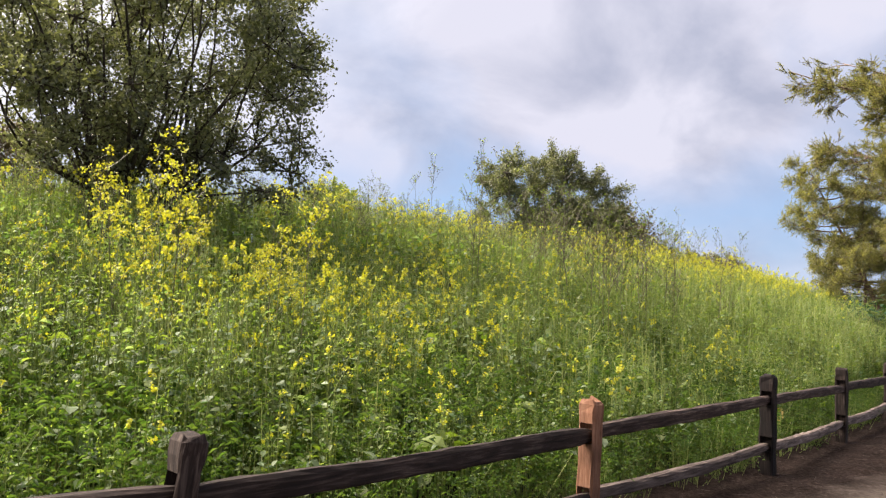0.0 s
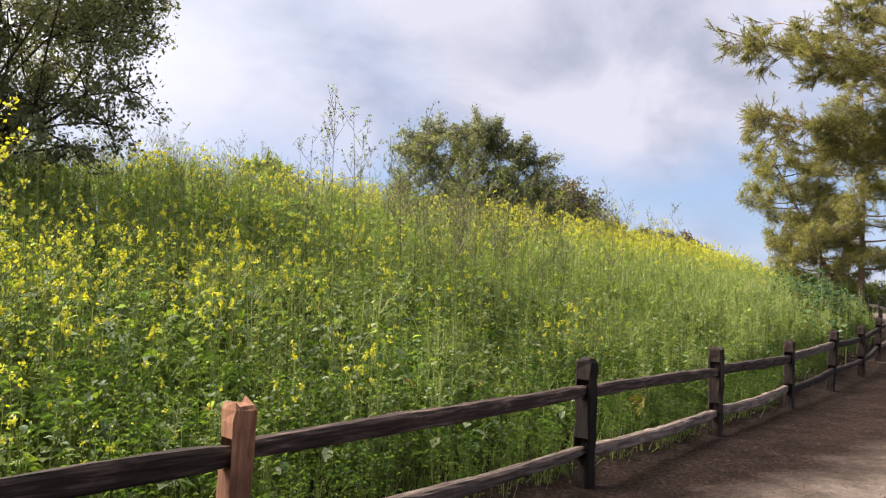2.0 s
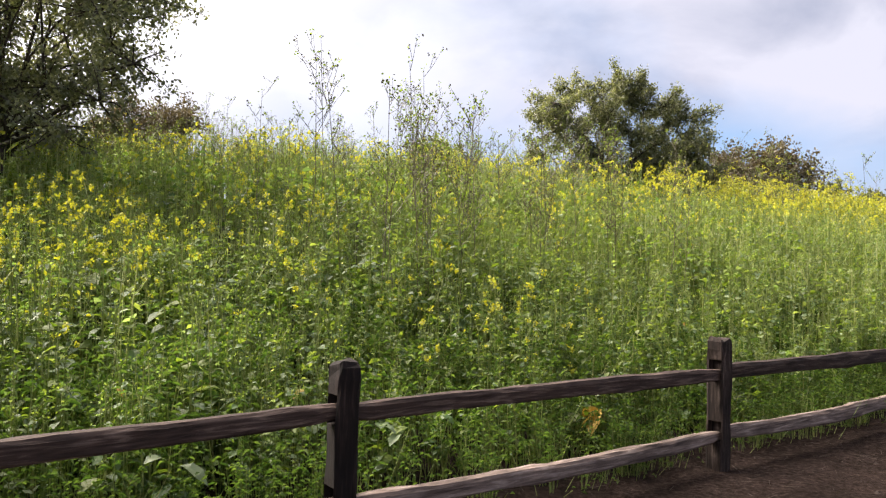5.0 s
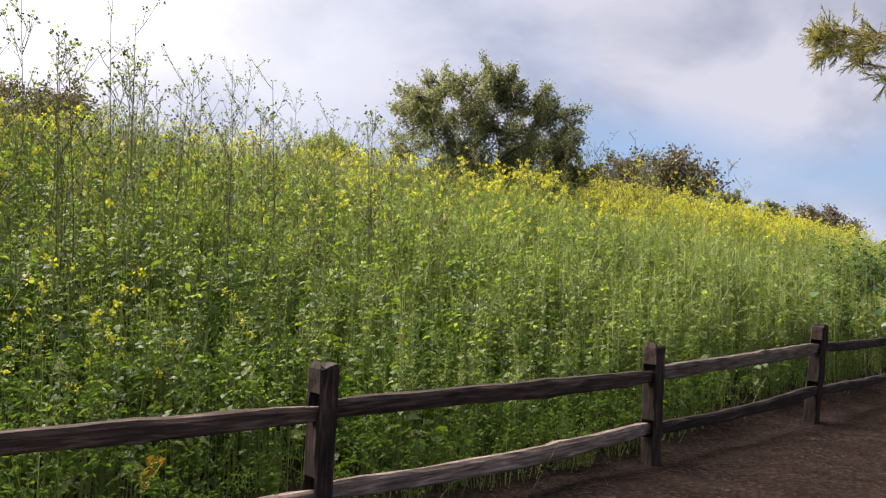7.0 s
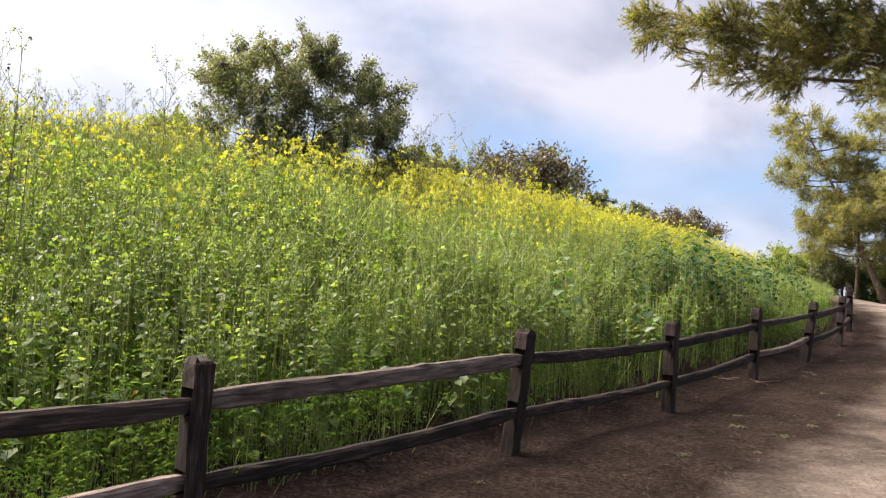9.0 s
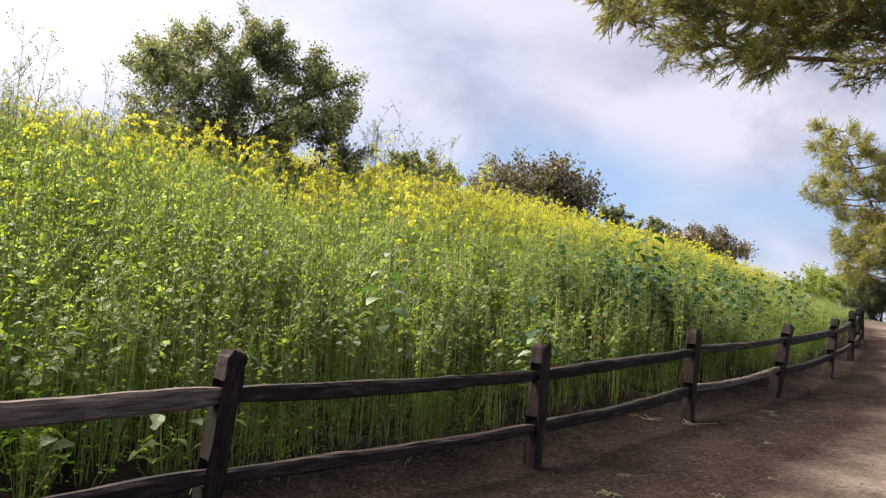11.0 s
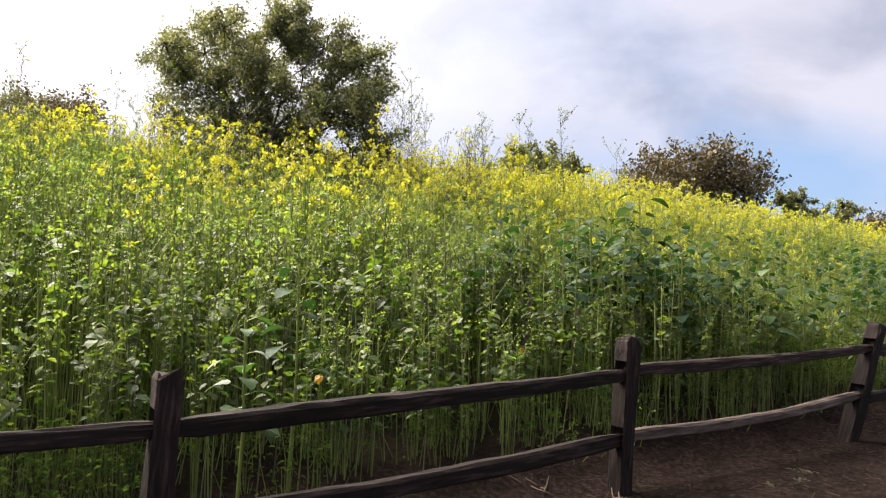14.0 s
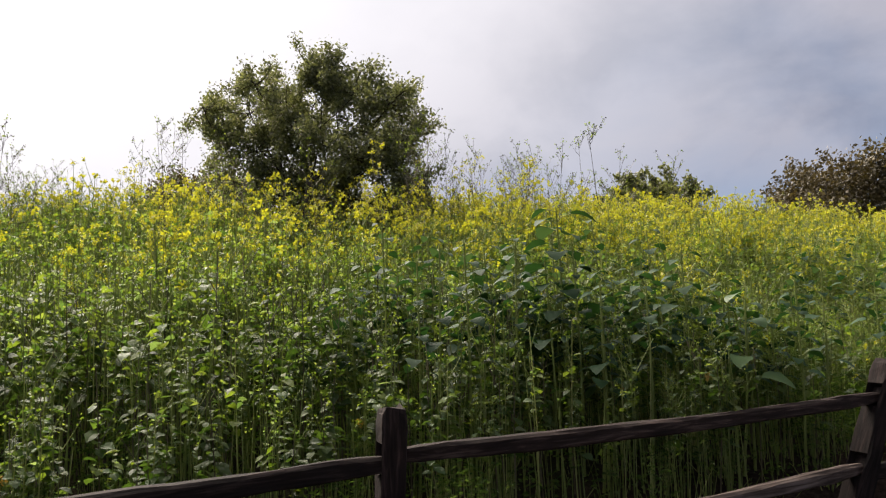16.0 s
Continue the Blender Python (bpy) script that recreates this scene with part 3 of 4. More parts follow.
def build_field():
    rng = np.random.RandomState(11)
    leafy = [mustard(rng, rng.uniform(1.0, 1.35), 13, 2, k // 5, 0.082, 0.34, coarse=1.15, shoots=3) for k in range(6)]
    flowery = [mustard(rng, rng.uniform(1.15, 1.55), 7, 4, 9, 0.065, 0.34, coarse=1.1, shoots=2) for k in range(6)]
    stalky = [mustard(rng, rng.uniform(1.05, 1.35), 12, 3, 0, 0.074, 0.50, coarse=1.2, shoots=3) for k in range(6)]
    bare_stemmed = [mustard(rng, rng.uniform(1.1, 1.4), 13, 3, 0, 0.074, 0.58, coarse=1.2, shoots=3) for k in range(6)]
    dark_leafy = [mustard(rng, rng.uniform(1.05, 1.35), 18, 2, 0, 0.082, 0.42, coarse=1.2, stem=M_DRY if k % 2 else M_STEM, deep=True) for k in range(6)]
    near = leafy + flowery + stalky + bare_stemmed + dark_leafy

    def near_choice(rng, place, s, w):
        yes = rng.uniform(0, 1, len(s)) < bloom(place, s, w)
        plain_kind = np.where(rng.uniform(0, 1, len(s)) < np.clip((s - 4) / 9, 0.45, 0.85), rng.randint(12, 18, len(s)), rng.randint(0, 6, len(s)))
        plain_kind = np.where(s > 15.5 + rng.normal(0, 1.0, len(s)), rng.randint(18, 24, len(s)), plain_kind)
        deep = rng.uniform(0, 1, len(s)) < 0.62 * np.clip((s - 18.5) / 2, 0, 1) * np.clip((27 - s) / 1.5, 0, 1) * np.clip((4.2 - w) / 1.2, 0, 1)
        plain_kind = np.where(deep, rng.randint(24, 30, len(s)), plain_kind)
        which = np.where(yes, rng.randint(6, 12, len(s)), plain_kind)
        grow = 0.68 + 0.32 * np.clip((w - 0.4) / 1.6, 0, 1)
        grow = grow * (1 - 0.42 * np.clip((s - 25) / 3, 0, 1) * np.clip((4.5 - w) / 1.5, 0, 1))
        grow = grow * (0.80 + 0.20 * np.clip((s - 8) / 8, 0, 1)) * (1 + 0.12 * soft_noise(place[:, 0], place[:, 1], 1.1, 5.0))
        return which, w > 0.5 + 0.15 * np.clip((s - 13) / 3, 0, 1) + 0.12 * soft_noise(place[:, 0], place[:, 1], 0.7, 8.0), grow
    field("mustard_plants", "green leafy mustard stems with scattered yellow flowers on the slope", near, near_choice, 6900, (-4, 31, 0.5, 6.5), 21)

    far_leafy = [mustard(rng, rng.uniform(1.1, 1.4), 8, 2, 0, 0.10, 0.42, coarse=1.31, shoots=2) for k in range(4)]
    far_flower = [mustard(rng, rng.uniform(1.2, 1.5), 6, 4, 6, 0.10, 0.40, coarse=1.4) for k in range(4)]

    def far_choice(rng, place, s, w):
        yes = rng.uniform(0, 1, len(s)) < bloom(place, s, w)
        return np.where(yes, rng.randint(4, 8, len(s)), rng.randint(0, 4, len(s))), np.ones(len(s), bool), (1 + 0.15 * soft_noise(place[:, 0], place[:, 1], 2.1, 4.0)) * (1 - 0.42 * np.clip((4.5 - w) / 1.5, 0, 1))
    field("mustard_slope", "yellow flowering mustard covering the upper hillside", far_leafy + far_flower, far_choice, 8600, (-12, 70, 6.2, 19), 22, sway=0.04)

    def seed_stalk(height, flowers=False):
        """A bare branching stalk, and the small heads at the ends of its twigs."""
        wood, heads = Shape(), Shape()
        top = np.array((*rng.normal(0, 0.10, 2), height))
        mid = top * 0.5 + np.array((*rng.normal(0, 0.05, 2), 0))
        stick(wood, [(0, 0, 0), mid, top], 0.0065, 0.0026, M_DRY)
        ends = [top]
        for k in range(9):
            f = rng.uniform(0.5, 0.97)
            base = mid + (top - mid) * (f - 0.5) * 2
            a, reach = rng.uniform(0, 2 * math.pi), rng.uniform(0.18, 0.5) * (1.3 - 0.7 * f)
            tip = base + np.array((math.cos(a) * reach * 0.75, math.sin(a) * reach * 0.75, reach * rng.uniform(0.7, 1.1)))
            stick(wood, [base, (base + tip) / 2 + (0, 0, -0.02), tip], 0.0034, 0.0017, M_DRY)
            ends.append(tip)
            for j in range(2):
                q = base + (tip - base) * rng.uniform(0.3, 0.8)
                b = rng.uniform(0, 2 * math.pi)
                e = q + np.array((math.cos(b) * 0.09, math.sin(b) * 0.09, rng.uniform(0.06, 0.16)))
                stick(wood, [q, e], 0.003, 0.0018, M_DRY)
                ends.append(e)
        for e in ends:
            for k in range(9 if flowers else 5):
                chip(heads, e + rng.normal(0, 0.026 if flowers else 0.019, 3), rng.uniform(0.014, 0.024) * (1.0 if flowers else 0.72), M_PETAL if flowers else (M_LEAF if rng.uniform() < 0.6 else M_DRY), rng)
        return wood.arrays(), heads.arrays()

    def joined(pair):
        (v, f, m), (hv, hf, hm) = pair
        return np.concatenate((v, hv)), np.concatenate((f, hf + len(v))), np.concatenate((m, hm))

    def set_out(label, group, protos, head_name, grow, count, area, seed, low, high):
        """Single stalks, each a thing of its own with its stem and its heads; alike ones share meshes."""
        r = np.random.RandomState(seed)
        meshes = [(mesh_of("stem", *w[:2], FIELD_MATS, w[2]), mesh_of(head_name, *h[:2], FIELD_MATS, h[2])) for w, h in protos]
        place, s, w = drop(r, count, *area)
        for p in place:
            stem_mesh, head_mesh = meshes[r.randint(len(meshes))]
            stalk = tagged(new("mustard_stalk"), label, "wildflower", group)
            size = r.uniform(low, high) * grow
            stalk.matrix_world = pose(p[0], p[1], p[2] - 0.02, *r.normal(0, 1.6, 2), r.uniform(0, 360)) @ Matrix.Scale(size, 4)
            part("stem", stem_mesh, stalk)
            tagged(part(head_name, head_mesh, stalk), kind="stuff")
    tall = [seed_stalk(rng.uniform(2.0, 2.7)) for k in range(8)]
    bright = [seed_stalk(rng.uniform(1.9, 2.5), True) for k in range(5)]

    def tall_choice(rng, place, s, w):
        keep = soft_noise(place[:, 0], place[:, 1], 2.0, 7.0) > 0.2 - 0.8 * np.exp(-((s - 14) / 7) ** 2)
        return rng.randint(0, 8, len(s)), keep, np.full(len(s), 0.82)

    field("seeding_mustard", "tall thin mustard stalks gone to seed against the sky", [joined(q) for q in tall], tall_choice, 760, (4, 42, 8, 15), 23, 0.7, 1.05)
    set_out("tall branching mustard stalk gone to seed on the slope", "mustard stalks gone to seed", tall, "seed_head", 1.06, 46, (8.8, 13.6, 2.4, 5.6), 26, 0.72, 1.12)
    set_out("tall bare mustard stalk gone to seed along the hill crest", "mustard stalks gone to seed", tall, "seed_head", 1.12, 46, (13, 32, 6.5, 11.5), 29, 0.8, 1.1)
    field("crest_mustard", "flowering mustard thick along the hill crest", far_leafy + far_flower, far_choice, 1500, (6, 27, 10, 16), 30, sway=0.04)
    set_out("tall branching mustard with bright yellow flowers below the oak", "tall mustard in flower", bright, "flower_head", 0.84, 14, (-1, 4.5, 2.6, 5.5), 27, 0.8, 1.1)
    BUSH_S, BUSH_W = (float(q[0]) for q in along(3.85, 27.6))
    set_out("tall branching mustard with yellow flowers on the crest", "tall mustard in flower", bright, "flower_head", 0.9, 28, (BUSH_S - 3.5, BUSH_S + 3, BUSH_W - 6.5, BUSH_W - 1.5), 32, 0.75, 1.1)
    field("far_mustard", "mustard in flower where the slope runs along the bend", far_leafy + far_flower, far_choice, 2600, (30.5, 62, 0.45, 6.5), 28, sway=0.04)

    def rosette(height, count, size):
        g = Shape()
        for k in range(count):
            a, h = rng.uniform(0, 2 * math.pi), height * rng.uniform(0.3, 1.0)
            base = np.array((*rng.normal(0, 0.05, 2), h * 0.8))
            stick(g, [(0, 0, 0), base], 0.005, 0.003, M_STEM)
            blade(g, base, (math.cos(a), math.sin(a), rng.uniform(0.1, 1.0)), size * rng.uniform(0.7, 1.3), size * rng.uniform(0.45, 0.7), M_PALE if rng.uniform() < 0.6 else M_LEAF, rng, rng.uniform(0.3, 0.8))
        return g.arrays()
    broad = [rosette(0.62, 11, 0.15) for k in range(6)]

    def broad_choice(rng, place, s, w):
        return rng.randint(0, 6, len(s)), np.ones(len(s), bool), 0.8 + 0.5 * np.clip(w / 3, 0, 1)
    field("broad_leaved_mustard", "broad pale green mustard leaves low on the slope", broad, broad_choice, 480, (-4, 17, 0.5, 4.5), 25)

    low = [undergrowth(rng, 0.48, 30, 0.0165) for k in range(6)]

    def low_choice(rng, place, s, w):
        keep = rng.uniform(0, 1, len(s)) < np.clip(1.0 - 0.8 * (s - 15.5) / 2.5, 0.62, 1.0) + 0.5 * np.clip((s - 25) / 1.5, 0, 1)
        keep &= w > 0.15 + 0.3 * np.clip((s - 13) / 3, 0, 1)
        return rng.randint(0, 6, len(s)), keep, 0.6 + 0.7 * np.clip(w / 1.0, 0, 1) * (1.0 - 0.5 * np.clip((s - 12) / 10, 0, 1))
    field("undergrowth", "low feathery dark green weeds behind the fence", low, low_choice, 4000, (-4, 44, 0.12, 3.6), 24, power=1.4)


build_field()

# ---- trees ----


def limb_points(a, b, rng, bend=0.15, n=5):
    a, b = np.array(a, float), np.array(b, float)
    length = np.linalg.norm(b - a)
    off = rng.normal(0, bend * length, 3)
    return [a + (b - a) * f + off * math.sin(math.pi * f) * 0.5 for f in np.linspace(0, 1, n)]


def broad_tree(name, label, base, clumps, leaves, leaf, spread, trunk_r, seed, mat=None, bark=None, stems=3, sink=0.3):
    """A tree of several stems: limbs reach the clumps, and leaves fill them unevenly.
    clumps: (x, y, z, radius) from the base."""
    rng = np.random.RandomState(seed)
    x, y = base
    root = tagged(new(name), label, "tree")
    root.location = (x, y, ground_at(x, y) - sink)
    wood = Shape()
    forks = []
    for k in range(stems):
        a = 2 * math.pi * (k + rng.uniform(0, 0.6)) / stems
        r = spread * 0.25
        fork = np.array((math.cos(a) * r, math.sin(a) * r, clumps[0][2] * rng.uniform(0.4, 0.6)))
        pts = limb_points((math.cos(a) * trunk_r, math.sin(a) * trunk_r, 0), fork, rng, 0.12)
        v, f = tube_arrays(pts, np.linspace(trunk_r, trunk_r * 0.6, len(pts)), 8, seed + k, 0.12)
        wood.add(v, f, 0)
        forks.append(fork)
    lv, ways = [], []
    done = []
    for i, (cx, cy, cz, cr) in enumerate(clumps):
        c = np.array((cx, cy, cz))
        below = [q for q in done if q[2] < cz] if i % 2 else []
        fork = min(below or forks, key=lambda q: np.linalg.norm(q - c))
        v, f = tube_arrays(limb_points(fork, c, rng, 0.24, 6), np.linspace(trunk_r * (0.12 if below else 0.20), 0.008, 6), 5, seed, 0.1)
        wood.add(v, f, 0)
        done.append(c)
        for k in range(9):
            d = rng.normal(0, 1, 3)
            d /= np.linalg.norm(d)
            tip = c + d * cr * rng.uniform(0.7, 1.2)
            v, f = tube_arrays(limb_points(c, tip, rng, 0.2, 4), np.linspace(0.018, 0.005, 4), 3, seed, close=False)
            wood.add(v, f, 0)
            n = max(4, int(leaves * cr ** 2 / sum(q[3] ** 2 for q in clumps) / 9))
            f = rng.uniform(0.15, 1.05, n)[:, None] ** 0.7
            lv.append(c + (tip - c) * f + rng.normal(0, cr * 0.13, (n, 3)))
    p = np.concatenate(lv)
    n = len(p)
    a = rng.normal(0, 1, (n, 3))
    a /= np.linalg.norm(a, axis=1)[:, None]
    b = np.cross(a, rng.normal(0, 1, (n, 3)))
    b /= np.linalg.norm(b, axis=1)[:, None]
    size = (leaf * rng.uniform(0.6, 1.3, n))[:, None]
    v = np.stack([p - a * size, p + b * size * 0.55, p + a * size, p - b * size * 0.55 + np.cross(a, b) * size * 0.3], 1).reshape(-1, 3)
    i = (np.arange(n) * 4)[:, None]
    f = np.concatenate((i + [0, 1, 2], i + [0, 2, 3]))
    wv, wf, wm = wood.arrays()
    part("trunk", mesh_of("trunk", wv, wf, [bark or BARK], smooth=True), root)
    part("crown", mesh_of("crown", v, f, [mat or OAK_LEAF]), root)
    return root


def random_clumps(rng, n, rx, ry, z0, z1, r, lump=0.35):
    out = []
    for k in range(n):
        a, q = rng.uniform(0, 2 * math.pi), math.sqrt(rng.uniform(0.05, 1))
        h = rng.uniform(0, 1)
        wide = math.sin(math.pi * (0.12 + 0.78 * h)) ** 0.7
        out.append((math.cos(a) * q * rx * wide, math.sin(a) * q * ry * wide, z0 + (z1 - z0) * h, r * rng.uniform(1 - lump, 1 + lump)))
    return out


def needle_spray(rng, length, needle, wide):
    """A twig with its needles, along +x."""
    g = Shape()
    for k in range(5):
        f = 0.25 + 0.75 * k / 4
        a = np.array((length * f * 0.5, 0, 0)) if k < 4 else np.zeros(3)
        d = np.array((1.0, 0, 0)) + rng.normal(0, 0.45, 3) * (0, 1, 1) * (k < 4)
        tip = a + d * length * (0.5 if k < 4 else 1.0)
        stick(g, [a, tip], 0.008, 0.003, 0)
        for j in range(24 if wide < 0.012 else 9):
            q = rng.uniform(0.15, 1.0)
            p = a + (tip - a) * q
            way = d * 0.7 + rng.normal(0, 0.55, 3)
            way /= np.linalg.norm(way)
            side = np.cross(way, rng.normal(0, 1, 3))
            side /= np.linalg.norm(side) + 1e-9
            g.add([p - side * wide, p + side * wide, p + way * needle * rng.uniform(0.7, 1.2)], [(0, 1, 2)], 1)
    return g.arrays()


def pine(name, label, base, height, reach, low, seed, turns=26, per=7.0, trunk_r=0.22, lean=(0, 0), needle=0.13, wide=0.006, spray=0.55, targets=()):
    """A pine: boughs that rise and droop, with sprays of needles along their outer part."""
    rng = np.random.RandomState(seed)
    x, y = base
    root = tagged(new(name), label, "tree")
    root.location = (x, y, ground_at(x, y) - 0.1)
    wood = Shape()
    trunk = [np.array((lean[0] * f * height + 0.1 * math.sin(5 * f), lean[1] * f * height, f * height)) for f in np.linspace(0, 1, 9)]
    v, f = tube_arrays(trunk, np.linspace(trunk_r, 0.03, 9), 9, seed, 0.1)
    wood.add(v, f, 0)
    spots, dirs = [], []
    for k in range(-len(targets), turns):
        h = low + (1 - low) * (k + rng.uniform(0, 1)) / turns
        a = k * 2.4 + rng.uniform(-0.4, 0.4)
        if k < 0:
            goal = np.array(targets[k]) - np.array((x, y, root.location[2]))
            h = (goal[2] - 0.2) / height
        start = np.array([np.interp(h, np.linspace(0, 1, 9), [q[j] for q in trunk]) for j in range(3)])
        size = reach * (1 - 0.75 * (max(h - low, 0.0) / (1 - low)) ** 1.3) * rng.uniform(0.7, 1.1)
        way = np.array((math.cos(a), math.sin(a), rng.uniform(0.0, 0.3)))
        if k < 0:
            size = float(np.hypot(goal[0] - start[0], goal[1] - start[1]))
            way = (goal - start) / size - np.array((0, 0, 0.06))
        pts = [start + way * size * q + np.array((0, 0, -0.30 * size * q * (1 - q) + 0.06 * size * q * q)) + rng.normal(0, 0.06, 3) * q for q in np.linspace(0, 1, 7)]
        v, f = tube_arrays(pts, np.linspace(trunk_r * 0.32, 0.012, 7), 5, seed + k, 0.1)
        wood.add(v, f, 0)
        flat = np.array((way[0], way[1], 0.0))
        across = np.array((-way[1], way[0], 0.0))
        for j in range(int(3.0 * size)):
            q = rng.uniform(0.5, 1.0)
            spots.append(np.array([np.interp(q, np.linspace(0, 1, 7), [p[c] for p in pts]) for c in range(3)]) + rng.normal(0, 0.08, 3))
            e = flat * 0.9 + rng.normal(0, 0.5, 3) + np.array((0, 0, 0.15))
            dirs.append(e / np.linalg.norm(e))
        for j in range(int(1.2 * size) + 3):
            q = rng.uniform(0.25, 0.98)
            at = np.array([np.interp(q, np.linspace(0, 1, 7), [p[c] for p in pts]) for c in range(3)])
            d = flat * rng.uniform(0.3, 0.9) + across * rng.choice((-1, 1)) * rng.uniform(0.3, 0.9) + np.array((0, 0, rng.uniform(-0.35, 0.35)))
            tip = at + d * size * 0.30 * (1.15 - q) * rng.uniform(0.7, 1.3) + d * 0.3
            v, f = tube_arrays([at, (at + tip) / 2 + rng.normal(0, 0.04, 3), tip], [0.022, 0.012, 0.005], 4, close=False)
            wood.add(v, f, 0)
            for i in range(int(per)):
                g = rng.uniform(0.25, 1.0)
                spots.append(at + (tip - at) * g + rng.normal(0, 0.10, 3))
                e = d / np.linalg.norm(d) + rng.normal(0, 0.55, 3) + np.array((0, 0, 0.15))
                dirs.append(e / np.linalg.norm(e))
    sprays = [needle_spray(rng, spray, needle, wide) for k in range(4)]
    p, d = np.array(spots), np.array(dirs)
    side = np.cross(d, (0, 0, 1.0))
    side /= np.linalg.norm(side, axis=1)[:, None] + 1e-9
    top = np.cross(side, d)
    vs, fs, ms, n = [], [], [], 0
    for k, (v, f, m) in enumerate(sprays):
        sel = np.arange(k, len(p), 4)
        size = rng.uniform(0.7, 1.25, len(sel))[:, None, None]
        w = p[sel][:, None] + size * (v[None, :, 0:1] * d[sel][:, None] + v[None, :, 1:2] * side[sel][:, None] + v[None, :, 2:3] * top[sel][:, None])
        vs.append(w.reshape(-1, 3))
        fs.append((f[None] + (np.arange(len(sel)) * len(v))[:, None, None] + n).reshape(-1, 3))
        ms.append(np.tile(m, len(sel)))
        n += len(sel) * len(v)
    wv, wf, wm = wood.arrays()
    part("trunk", mesh_of("trunk", wv, wf, [PINE_BARK], smooth=True), root)
    part("crown", mesh_of("crown", np.concatenate(vs), np.concatenate(fs), [PINE_BARK, NEEDLE], np.concatenate(ms)), root)
    return root


def build_trees():
    rng = np.random.RandomState(5)
    # the bushy oak on the crest
    c = [(-1.7, 0, 4.0, 0.85), (-1.5, 0.2, 4.6, 0.55), (-2.2, 0, 3.6, 0.65), (-2.3, 0.2, 2.6, 0.7), (-1.2, -0.3, 3.0, 0.8), (-1.9, -0.5, 3.2, 0.7), (-1.7, 0.8, 3.6, 0.7), (-1.8, -1.2, 3.9, 0.65), (-0.7, 0.3, 4.1, 0.6),
         (0, 0, 4.78, 0.55), (0.1, 0.3, 4.2, 0.8), (-0.3, -0.3, 3.7, 0.7), (0.6, 0, 4.4, 0.65), (0.3, -0.4, 3.1, 0.9), (0, 0.8, 4.5, 0.6), (-0.6, -0.9, 4.2, 0.6), (-0.7, 0.9, 3.8, 0.7),
         (1.3, 0, 3.9, 0.7), (1.2, 0.5, 3.2, 0.8), (2.1, 0, 3.5, 0.65), (2.2, -0.2, 2.6, 0.75), (2.5, 0.2, 1.9, 0.6), (1.4, -0.4, 2.5, 0.85), (1.2, 1.2, 3.9, 0.7), (1.9, 0.9, 3.0, 0.7),
         (-2.0, 0, 1.8, 0.8), (-1.0, 0, 1.9, 0.9), (0, 0.2, 2.0, 0.9), (1.0, 0.1, 1.8, 0.9), (1.9, 0.2, 1.5, 0.8), (-0.9, 0.5, 2.5, 0.9), (0.5, 0.6, 2.4, 0.9), (0.2, 0, 1.3, 0.8), (-1.0, 0, 1.1, 0.8)]
    broad_tree("oak_bush", "dense green evergreen oak standing alone on the hill crest", (3.85, 27.6), c, 92000, 0.037, 1.8, 0.11, 61, stems=5)
    # the large oak beside the first stretch
    big = random_clumps(rng, 112, 3.1, 2.9, 2.0, 6.4, 0.72)
    big += [(2.9, -0.5, 1.9, 0.7), (2.6, -0.9, 1.5, 0.6), (2.9, 0.2, 2.6, 0.7), (2.7, -0.3, 3.2, 0.7), (2.6, 0.6, 4.1, 0.65)]
    broad_tree("oak_tree", "large dark evergreen oak with several leaning trunks", (-5.6, 13.4), big, 110000, 0.038, 3.0, 0.17, 62, stems=5)
    # oaks farther back on the plateau
    for (x, y), rx, top, seed, mat, n in (
        ((11.1, 60.0), 4.9, 6.3, 71, BROWN_LEAF, 40), ((5.5, 44.5), 2.2, 3.7, 74, OAK_LEAF, 14), ((18.3, 61.4), 2.2, 4.4, 72, OAK_LEAF, 12), ((-7.6, 45.9), 2.6, 5.4, 78, BUSH_LEAF, 16),
        ((24.5, 73.0), 4.6, 4.0, 73, BROWN_LEAF, 20), ((7.4, 29.6), 0.9, 1.3, 76, OAK_LEAF, 6), ((-33.0, 56.0), 5.6, 11.0, 75, BROWN_LEAF, 36),
        ((-41.0, 52.0), 5.0, 9.5, 77, OAK_LEAF, 26), ((45.5, 95.0), 5.0, 5.6, 91, BUSH_LEAF, 14), ((51.0, 97.0), 5.2, 6.0, 92, OAK_LEAF, 16),
        ((56.5, 95.0), 5.4, 6.0, 93, BUSH_LEAF, 18), ((63.0, 92.0), 5.0, 6.0, 94, OAK_LEAF, 20), ((48.0, 93.0), 4.0, 4.6, 96, OAK_LEAF, 16), ((53.8, 93.0), 3.6, 4.2, 97, BUSH_LEAF, 14), ((38.0, 44.0), 4.0, 5.0, 95, BUSH_LEAF, 18)):
        r = rx * 0.33
        broad_tree("oak_shrub", "rounded brownish oak behind the hill crest" if mat is BROWN_LEAF else "small green oak behind the hill crest" if mat is OAK_LEAF and y < 80 else "bright green bushy tree at the bend of the path", (x, y), random_clumps(np.random.RandomState(seed), n, rx, rx * 0.7, top * (0.12 if mat is BUSH_LEAF else 0.3), top - r * 0.6, r), 24000 if mat is BROWN_LEAF else 14000, 0.05 + 0.013 * rx, rx * 0.6, 0.12, seed, mat)
    # unseen oaks added across the path, to cut the sky light on this side
    for k, (x, y) in enumerate(((1.5, -9.5), (-5.5, -13.0), (27.5, 21.5))):
        broad_tree("unseen_shade_oak", "unseen evergreen oak added across the path to block sky light", (x, y), random_clumps(np.random.RandomState(300 + k), 34, 4.4, 4.0, 2.2, 12.0, 1.7), 11000, 0.17, 3.0, 0.2, 300 + k, stems=2)
